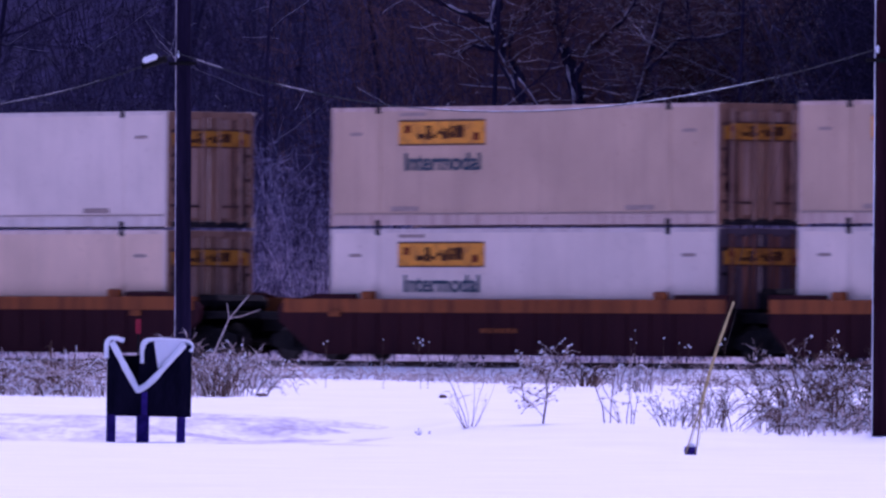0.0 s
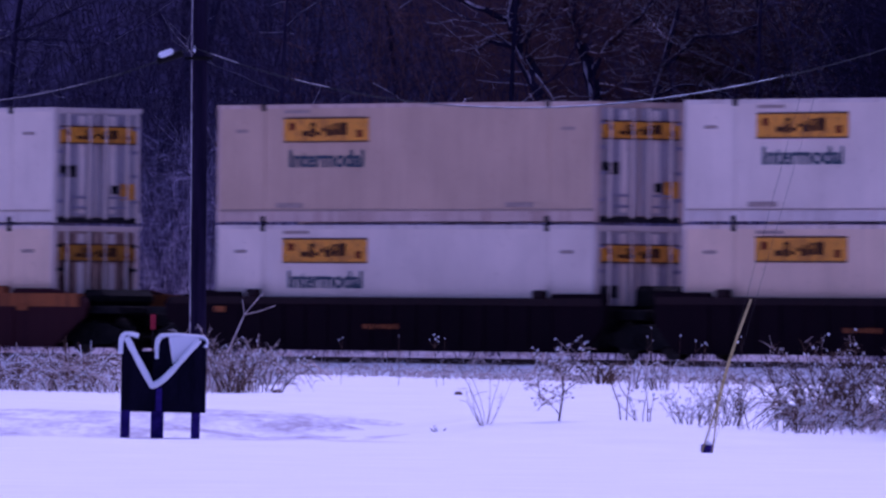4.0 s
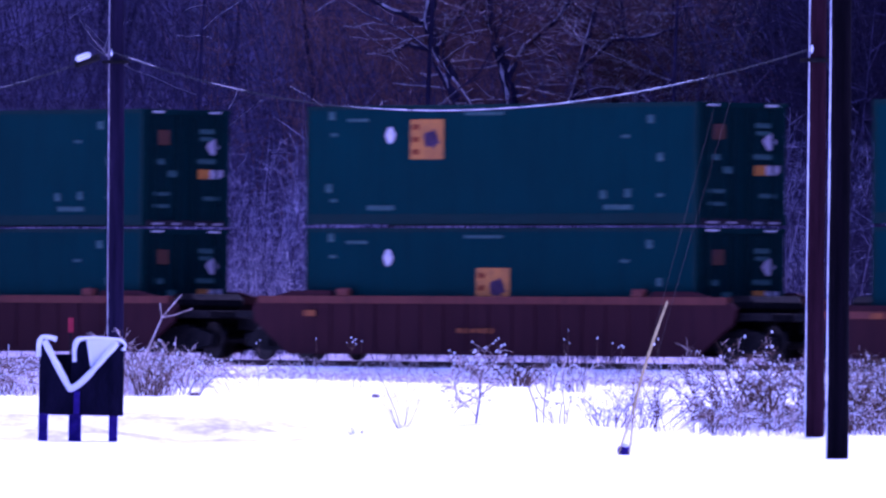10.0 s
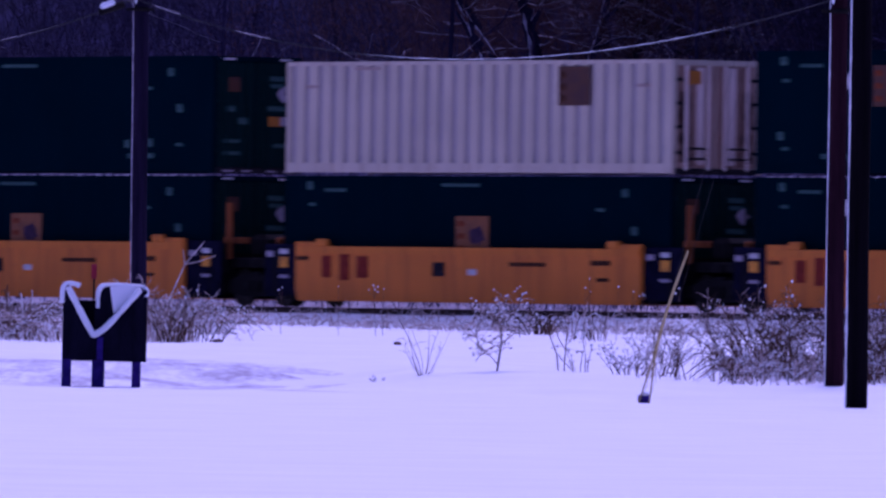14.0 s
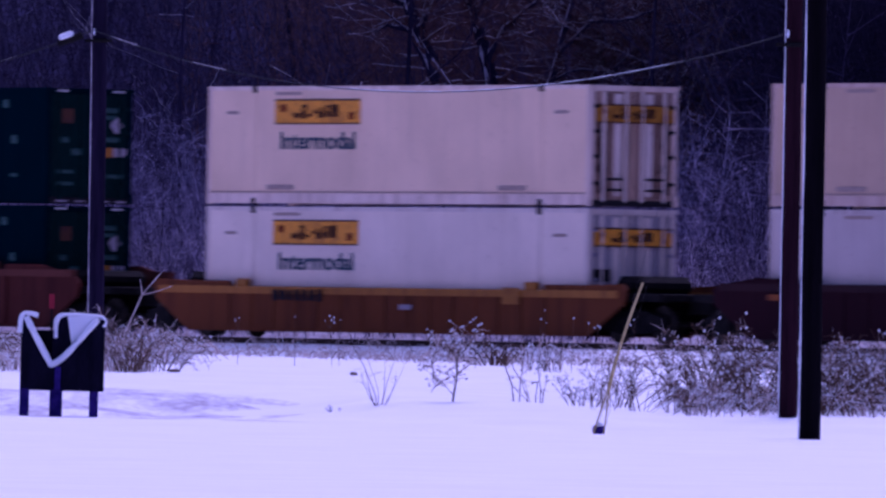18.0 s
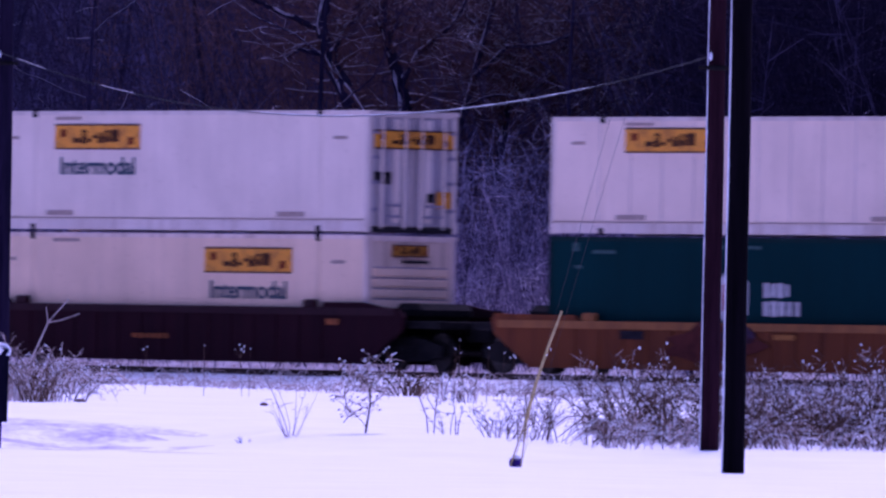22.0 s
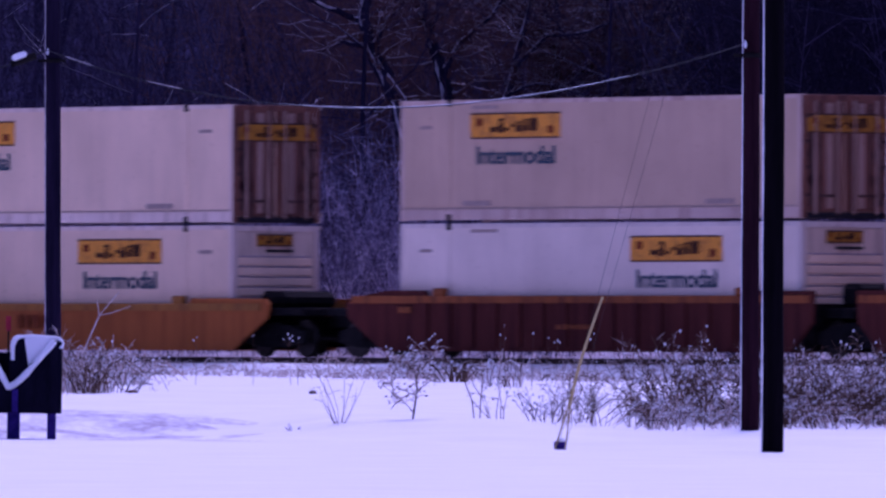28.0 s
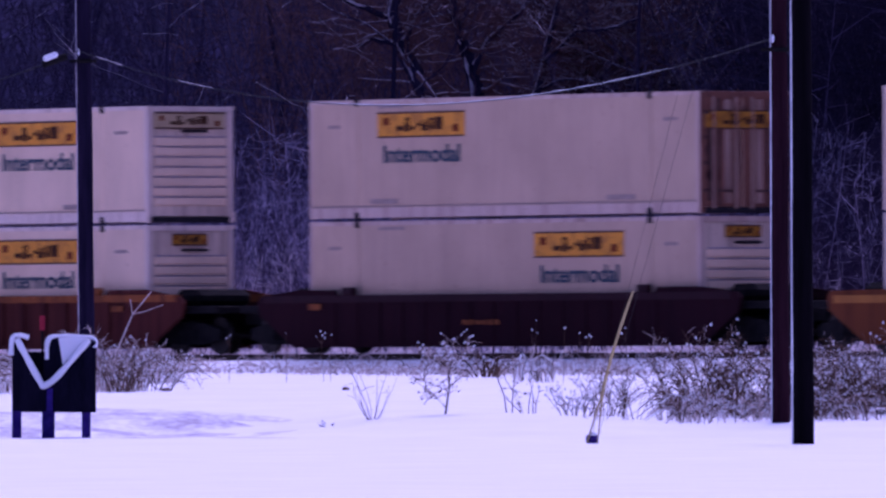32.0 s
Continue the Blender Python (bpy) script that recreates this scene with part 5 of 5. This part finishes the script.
def make_brush(name, label, count, region, height, mats, snow_share, seed, thick=0.012, twigs=6):
    """Upright thin stems with twigs, some of them white with frost."""
    rnd = random.Random(seed)
    verts, faces, index = [], [], []
    for i in range(count):
        x, y = region(rnd)
        z = ground_z(x, y) - 0.05
        h = height * rnd.uniform(0.4, 1.0)
        d = Vector((rnd.uniform(-0.45, 0.45), rnd.uniform(-0.45, 0.45), 1)).normalized()
        p = Vector((x, y, z))
        pts = [p, p + d * h * 0.5 + Vector((rnd.uniform(-0.1, 0.1), 0, 0)), p + d * h + Vector((rnd.uniform(-0.3, 0.3), 0, 0))]
        # frost thinned out at the right, to keep the shaded corner dark
        frost = rnd.random() < snow_share * (1.0 if x < 0.034 * profile(y) else 0.2)
        before = len(faces)
        r = thick * rnd.uniform(0.6, 1.6)
        tubes(verts, faces, pts, [r, r * 0.7, r * 0.3], 3)
        for k in range(twigs):
            f = rnd.uniform(0.2, 1.0)
            a = pts[0].lerp(pts[2], f)
            w = Vector((rnd.uniform(-1, 1), rnd.uniform(-1, 1), rnd.uniform(-0.3, 0.8))).normalized()
            tubes(verts, faces, [a, a + w * h * rnd.uniform(0.08, 0.24)], [r * 0.55, r * 0.2], 3)
        index += [1 if frost else 0] * (len(faces) - before)
    return tagged(new(name, raw_mesh(name, verts, faces, *mats, index=index)), label, "brush", kind="stuff")


def behind(q0, q1, s0=-40, s1=60):
    def pick(rnd):
        p = plan(rnd.uniform(s0, s1), -rnd.uniform(q0, q1))
        return p.x, p.y
    return pick


make_brush("woodland_brush", "tangled saplings dusted with snow behind the railway", 5600, behind(7, 26, -45, 75), 6.0, (TWIG, GAP_FROST), 0.7, 3, 0.013, 13)
make_brush("low_brush", "low saplings thick with clinging snow behind the railway", 4200, behind(6.5, 15, -45, 75), 3.0, (TWIG, LOW_FROST), 0.7, 9, 0.012, 11)
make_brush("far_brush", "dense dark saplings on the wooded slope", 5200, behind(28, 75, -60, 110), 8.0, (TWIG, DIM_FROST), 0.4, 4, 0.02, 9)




def brown_patch(rnd):
    while True:
        y = rnd.uniform(345, 385)
        x = y * (0.016 + rnd.gauss(0, 0.011))
        y = deep(y)
        if track_q(x, y) < -24:
            return x, y


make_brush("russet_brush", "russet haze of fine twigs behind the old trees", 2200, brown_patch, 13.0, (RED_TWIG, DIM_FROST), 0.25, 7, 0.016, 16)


# stems added only to darken the shaded right end of the woods
def dark_corner(rnd):
    while True:
        y = rnd.uniform(318, 400)
        x = y * rnd.uniform(0.0345, 0.06)
        y = deep(y)
        if track_q(x, y) < -10:
            return x, y


make_brush("dense_brush", "dense dark stems added to darken the right end of the woods", 4500, dark_corner, 15.0, (BARK, DIM_FROST), 0.7, 6, 0.022, 14)

# ---- plants in the snow ----
def front_strip(q0, q1, s0, s1):
    def pick(rnd):
        p = plan(rnd.uniform(s0, s1), rnd.uniform(q0, q1))
        return p.x, p.y
    return pick


def make_grass(name, label, count, region, height, seed, flop=0.9, pale=0.45):
    rnd = random.Random(seed)
    verts, faces, index = [], [], []
    for i in range(count):
        x, y = region(rnd)
        clump = 0.5 + 0.9 * noise.noise(Vector((x * 0.9, y * 0.3, seed)))
        if rnd.random() > 0.35 + clump:
            continue
        z = ground_z(x, y) - 0.03
        lean = rnd.uniform(-flop, flop)
        h = height * rnd.uniform(0.35, 1.0) * (0.7 + 0.5 * clump)
        w = 0.009 * rnd.uniform(0.7, 1.5)
        p = Vector((x, y, z))
        pts = [p, p + Vector((lean * h * 0.25, 0, h * 0.55)), p + Vector((lean * h * 0.7, 0, h * (0.95 - 0.3 * abs(lean)))), p + Vector((lean * h * 1.15, 0, h * (0.95 - 0.65 * abs(lean))))]
        before = len(faces)
        tubes(verts, faces, pts, [w, w * 0.9, w * 1.1, w * 0.5], 3)
        mat = 0 if rnd.random() < pale else 1 if rnd.random() < 0.65 else 2
        index += [mat] * (len(faces) - before)
    return tagged(new(name, raw_mesh(name, verts, faces, GRASS, WEED, SNOW_CAP, index=index)), label, "grass", kind="stuff")


make_grass("dry_grass", "dry brown grass dusted with snow along the railway", 1900, front_strip(4.2, 9.5, -32, 34), 0.36, 21, 1.4, 0.86)
make_grass("track_grass", "sparse snowy grass tufts beside the rail", 1700, front_strip(2.6, 4.4, -32, 34), 0.34, 23, 1.3, 0.9)
make_grass("verge_grass", "snowy grass on the far side of the track", 1300, front_strip(-8, -3.4, -32, 50), 0.45, 22, 1.3, 0.8)


def make_bush(label, stems, spread, height, seed, twigs=9, blobs=0, frost=0.4, name="bare_bush", thick=0.013, arch=0.0, tuft=0.03):
    """A shrub of crooked stems, with seed heads or tufts of snow on it."""
    rnd = random.Random(seed)
    bush = tagged(new(name), label, "shrub", "shrubs in the snow")
    verts, faces, index = [], [], []
    canes, tufts = ([], []), ([], [])
    for i in range(stems):
        a = rnd.uniform(0, 2 * math.pi)
        p = Vector((math.cos(a), math.sin(a), 0)) * spread * 0.35 * rnd.random() ** 0.5
        d = Vector((math.cos(a) * rnd.uniform(0.1, 0.6), math.sin(a) * rnd.uniform(0.1, 0.6), 1)).normalized()
        h = height * rnd.uniform(0.5, 1.0)
        pts = [p - Vector((0, 0, 0.06))]
        for k in range(4):
            d = (d + Vector((rnd.uniform(-0.3, 0.3), rnd.uniform(-0.3, 0.3), 0.02 - arch * k))).normalized()
            pts.append(pts[-1] + d * h / 4)
        r = thick * rnd.uniform(0.7, 1.4)
        tubes(*canes, pts, [r, r * 0.9, r * 0.75, r * 0.55, r * 0.3], 4)
        for k in range(twigs):
            f = rnd.uniform(0.3, 1)
            j = min(3, int(f * 4))
            q = pts[j].lerp(pts[j + 1], f * 4 - j)
            w = Vector((rnd.uniform(-1, 1), rnd.uniform(-1, 1), rnd.uniform(-0.3, 0.9))).normalized()
            e = q + w * min(h, 1.1) * rnd.uniform(0.08, 0.26)
            before = len(faces)
            tubes(verts, faces, [q, q.lerp(e, 0.5) + Vector((0, 0, 0.02)), e], [r * 0.55, r * 0.45, r * 0.25], 3)
            index += [1 if rnd.random() < frost * (0.35 + 1.1 * f * f) else 0] * (len(faces) - before)
            if rnd.random() < blobs:
                s = tuft * rnd.uniform(0.6, 1.4)
                tubes(*tufts, [e - Vector((0, 0, s)), e, e + Vector((0, 0, s))], [s * 0.5, s, s * 0.4], 5)
    tagged(hang("stem_tangle", raw_mesh("stem_tangle", *canes, WEED), bush), kind="stuff")
    tagged(hang("twig_tangle", raw_mesh("twig_tangle", verts, faces, WEED, FROSTED, index=index), bush), kind="stuff")
    if tufts[0]:
        tagged(hang("clinging_snow", raw_mesh("clinging_snow", *tufts, SNOW_CAP), bush, "small tufts of snow"), kind="stuff")
    return bush


def plant(bush, x, y, turn=0, size=1.0):
    bush.matrix_world = pose(x, y, ground_z(x, y), 0, 0, turn) @ Matrix.Diagonal((1, 1, size, 1))


# the thicket round the right-hand poles
thicket = [make_bush("dense bare thicket bush with frosted twigs", 34, 1.9, 1.95, 300 + k, 22, 0.24, 0.3, "bare_bush", 0.012, 0.14, 0.022) for k in range(3)]
rnd = random.Random(8)
spots = [(7.0 + 0.56 * i + rnd.uniform(-0.3, 0.3), deep(227.6 + rnd.uniform(0, 8))) for i in range(13)]
for i, (x, y) in enumerate(spots):
    m = pose(x, y, ground_z(x, y), 0, 0, rnd.uniform(0, 360)) @ Matrix.Diagonal((1, 1, rnd.uniform(0.6, 1.15), 1))
    if i < 3:
        thicket[i].matrix_world = m
    else:
        o = copy_thing(thicket[i % 3], m)
        o.scale = (1, 1, rnd.uniform(0.6, 1.15))

def make_sapling(label, limbs, seed, twigs=3):
    """A little crooked shrub on one stem, with dead leaves and tufts of snow."""
    rnd = random.Random(seed)
    thing = tagged(new("bare_shrub"), label, "shrub", "shrubs in the snow")
    twig, tufts, leaves = ([], []), ([], []), ([], [])
    for k, (r, bends) in enumerate(limbs):
        pts = [Vector((x, 0.06 * math.sin(3 * x + k), z)) for x, z in bends]
        stem = ([], [])
        tubes(*stem, pts, [r * (1 - 0.5 * i / len(pts)) for i in range(len(pts))], 5)
        hang("stem" if k == 0 else "branch", raw_mesh("stem", *stem, WEED), thing)
        for a, b in zip(pts, pts[1:]):
            for _ in range(twigs):
                p = a.lerp(b, rnd.random())
                if p.z < 0.3:
                    continue
                e = p + Vector((rnd.uniform(-0.26, 0.26), rnd.uniform(-0.2, 0.2), rnd.uniform(-0.05, 0.24)))
                tubes(*twig, [p, p.lerp(e, 0.5) + Vector((0, 0, 0.02)), e], [0.008, 0.006, 0.004], 3)
                s = rnd.uniform(0.012, 0.024) * (1.35 if p.z > 1.05 else 1.0)
                heap = tufts if rnd.random() < 0.25 + 0.4 * (p.z > 1.0) else leaves
                tubes(*heap, [e - Vector((s, 0, s * 0.8)), e, e + Vector((s, 0, s * 0.5))], [s * 0.4, s * 0.8, s * 0.3], 5)
    for name, data, mat in (("twig_tangle", twig, FROSTED), ("clinging_snow", tufts, SNOW_CAP), ("dead_leaves", leaves, WEED)):
        if data[0]:
            tagged(hang(name, raw_mesh(name, *data, mat), thing), kind="stuff")
    return thing


plant(make_sapling("crooked little shrub tipped with tufts of snow", [
    (0.022, [(0, -0.1), (0.05, 0.3), (0.09, 0.6), (0.07, 0.9), (-0.06, 1.12), (-0.16, 1.35)]),
    (0.012, [(0.02, 0.15), (-0.2, 0.42), (-0.34, 0.5), (-0.4, 0.85), (-0.3, 1.1)]),
    (0.014, [(0.07, 0.9), (0.22, 1.1), (0.36, 1.3), (0.46, 1.6)]),
    (0.01, [(0.08, 0.95), (-0.05, 1.05), (-0.28, 1.2), (-0.36, 1.42)]),
    (0.009, [(-0.2, 0.42), (-0.34, 0.3), (-0.4, 0.2)]),
    (0.01, [(0.07, 0.9), (0.0, 1.15), (0.04, 1.5)]),
    (0.01, [(0.08, 0.85), (0.16, 1.2), (0.18, 1.55)]),
    (0.008, [(-0.06, 1.12), (-0.22, 1.2), (-0.34, 1.22)]),
    (0.009, [(0.09, 0.6), (0.34, 0.8), (0.56, 0.78)]),
    (0.008, [(0.05, 0.5), (-0.4, 0.72), (-0.62, 0.8)]),
], 81, 9), 1.87, 210.7, 0, 0.9)
plant(make_sapling("thin forked weed with dark seed heads", [
    (0.014, [(0, -0.1), (-0.04, 0.3), (-0.16, 0.6), (-0.24, 0.95)]),
    (0.012, [(0.1, -0.1), (0.12, 0.4), (0.16, 0.7), (0.1, 1.0)]),
    (0.009, [(0.12, 0.4), (-0.02, 0.62), (-0.06, 0.8)]),
], 82, 3), 3.05, 211.7)
plant(make_bush("slender bare twigs growing from the snow", 9, 0.3, 1.3, 42, 2, 0.0, 0.15, "bare_bush", 0.009, -0.12), 0.5, 209.5)
plant(make_bush("sparse brown weed stalks with seed heads", 6, 0.6, 0.9, 44, 5, 0.3, 0.2), 3.5, 211.7)
plant(make_bush("low bare bush in the snow", 22, 0.9, 0.85, 45, 10, 0.25, 0.28, "bare_bush", 0.009, 0.1, 0.022), 4.35, 210.4)
plant(make_bush("low bare bush in the snow", 20, 0.8, 1.2, 46, 10, 0.25, 0.28, "bare_bush", 0.009, 0.1, 0.022), 5.0, 211.7)
for k, (x, h) in enumerate(((4.7, 1.5), (5.4, 1.75), (6.0, 1.6), (9.4, 1.7), (10.3, 1.9))):
    plant(make_bush("tall bare stalks tipped with frost by the thicket", 9, 0.7, h, 500 + k, 12, 0.16, 0.35, "bare_bush", 0.008, 0.08, 0.016), x, 208.6)
plant(make_bush("frosted clump of dry weeds beside the pole", 34, 0.8, 1.75, 47, 14, 0.08, 0.75, "bare_bush", 0.011, 0.15, 0.02), -4.85, 251.4)
for k, (x, h) in enumerate(((-4.55, 2.3), (-4.2, 1.9), (-4.0, 1.5))):
    plant(make_bush("tall weed fronds drooping under snow beside the pole", 7, 0.6, h, 520 + k, 12, 0.4, 0.75, "bare_bush", 0.011, 0.36, 0.02), x, 252.0 + k)
plant(make_bush("dark arching weed stalks bent under snow", 20, 0.9, 1.15, 52, 6, 0.2, 0.2, "bare_bush", 0.022, 0.36), 3.2, 275.0)


def patch(x0, x1, y0, y1):
    return lambda rnd: (rnd.uniform(x0, x1), rnd.uniform(y0, y1))


make_grass("tall_grass", "tall dry grass bowed under snow", 800, patch(-10.6, -7.1, 248.8, 259.0), 1.15, 61, 1.7, 0.3)
make_grass("underbrush", "matted twigs and dry stalks under the thicket", 2600, patch(6.2, 14.5, 207.0, 215.5), 0.75, 65, 1.5, 0.25)
make_grass("tall_grass", "tall dry grass tufted round the pole", 260, patch(-5.6, -4.3, 251.4, 259.0), 1.1, 62, 1.0)
make_grass("tall_grass", "dry grass bent over beside the dead branch", 120, patch(-4.5, -3.7, 264.2, 271.8), 0.95, 63, 1.3)
plant(make_bush("tiny weed tuft poking through the snow", 6, 0.25, 0.3, 50, 4, 0.1, 0.3), -0.35, 209.1)


def make_fork(x, y, label, limbs):
    """A dead forked branch standing in the snow."""
    thing = tagged(new("dead_branch"), label, "branch", "dead branches")
    thing.matrix_world = pose(x, y, ground_z(x, y) - 0.1)
    for r, pts in limbs:
        verts, faces = [], []
        pts = [Vector((px, 0, pz)) for px, pz in pts]
        tubes(verts, faces, pts, [r * (1 - 0.6 * i / len(pts)) for i in range(len(pts))], 6)
        hang("limb", raw_mesh("limb", verts, faces, FROSTED), thing)


make_fork(-5.2, 252.6, "forked grey dead branch standing beside the pole", [
    (0.022, [(0, 0), (0.1, 0.5), (0.28, 1.0), (0.62, 1.78), (0.8, 2.0), (1.04, 2.28)]),
    (0.014, [(0.62, 1.78), (0.9, 1.84), (1.28, 1.98)]),
    (0.012, [(0.62, 1.76), (0.57, 2.1)]),
])
make_fork(2.2, 307.5, "pale forked dead branch behind the track", [
    (0.06, [(-0.1, 0), (-0.06, 0.9), (0.04, 1.45), (0.26, 1.98), (0.66, 2.5)]),
    (0.045, [(0.24, 1.75), (0.5, 1.9), (0.9, 2.1)]),
])


def make_clod(x, y, w):
    clod = tagged(new("earth_clod"), "small dark clod lying bare on the snow", "clod")
    bm = bmesh.new()
    bmesh.ops.create_icosphere(bm, subdivisions=2, radius=1)
    for v in bm.verts:
        k = 1 + 0.3 * noise.noise(v.co * 1.7 + Vector((x, y, 0)))
        v.co = Vector((v.co.x * w * k, v.co.y * 0.1 * k, v.co.z * 0.055 * k))
    clod.matrix_world = pose(x, y, ground_z(x, y) + 0.02)
    me = bpy.data.meshes.new("lump")
    bm.to_mesh(me)
    bm.free()
    me.materials.append(WEED)
    hang("lump", me, clod)


make_clod(-3.84, 251.4, 0.12)
make_clod(0.0, 252.6, 0.09)


def make_marker():
    """A thin stake with a red reflector, half hidden behind the bin."""
    x, y = -6.65, 259.0
    z = ground_z(x, y)
    m = tagged(new("marker_stake"), "thin dark stake with a red reflector behind the bin", "marker")
    m.matrix_world = pose(x, y, z - 0.1)
    part("stake", lambda bm: rod(bm, (0, 0, 0), (0, 0, 1.5), 0.022, sides=8), UNDERGEAR, m)
    part("reflector", lambda bm: box(bm, -0.06, 0.06, -0.035, -0.02, 1.34, 1.66, 0.008), RED, m, "red reflector plate")


make_marker()


def make_stalk(x, y, h, heads):
    """A lone thin weed stalk whose top carries a few beads of snow."""
    rnd = random.Random(int(100 * x) + 7000)
    thing = tagged(new("weed_stalk"), "lone thin weed stalk tipped with snow", "weed", "weed stalks by the railway")
    thing.matrix_world = pose(x, y, ground_z(x, y))
    lean = rnd.uniform(-0.08, 0.08)
    pts = [Vector((-lean, 0, -0.05)), Vector((-lean * 0.5, 0, h * 0.5)), Vector((0, 0, h))]
    stem, snow = ([], []), ([], [])
    tubes(*stem, pts, [0.007, 0.006, 0.004], 4)
    for k in range(heads):
        e = Vector((0, 0, h)) if k == 0 else Vector((rnd.uniform(-0.12, 0.14), rnd.uniform(-0.05, 0.05), h - rnd.uniform(0.03, 0.16)))
        if k:
            tubes(*stem, [pts[1].lerp(pts[2], 0.5), e - Vector((0, 0, 0.03)), e], [0.005, 0.004, 0.003], 3)
        r = rnd.uniform(0.011, 0.024)
        tubes(*snow, [e - Vector((r * 0.4, 0, r)), e - Vector((0, 0, r * 0.3)), e + Vector((r * 0.3, 0, r * 0.5)), e + Vector((r * 0.4, 0, r))], [r * 0.4, r, r * 0.9, r * 0.3], 6)
    hang("stalk", raw_mesh("stalk", *stem, WEED), thing)
    hang("snow_head", raw_mesh("snow_head", *snow, SNOW_CAP), thing, "beads of snow")


for x, h, heads in ((-2.6, 1.05, 2), (-1.34, 1.1, 1), (-0.56, 1.14, 5), (-0.32, 1.06, 1), (2.73, 1.15, 2), (4.2, 1.16, 2), (4.29, 1.36, 1), (4.94, 1.2, 1), (5.28, 1.08, 2), (5.49, 1.02, 2), (6.3, 1.16, 2)):
    make_stalk(x, 268.0, h, heads)
make_grass("tall_grass", "wispy dry weeds standing beside the railway", 80, patch(3.8, 4.7, 262.0, 272.0), 0.9, 67, 0.8, 0.3)


# ---- what moves: the train goes by ----
def train_at(t):
    return 16.9 * t - 0.00235 * (t - 16) ** 2


def motions():
    for ob, s, up in MOVERS:
        rows = []
        for t in (0, 4, 8, 12, 16, 20, 24, 28, 32):
            p = plan(s + train_at(t), 0.0)
            rows.append((t, pose(p.x, p.y, RAIL + up, 0, 0, 125)))
        walk(ob, rows)


motions()
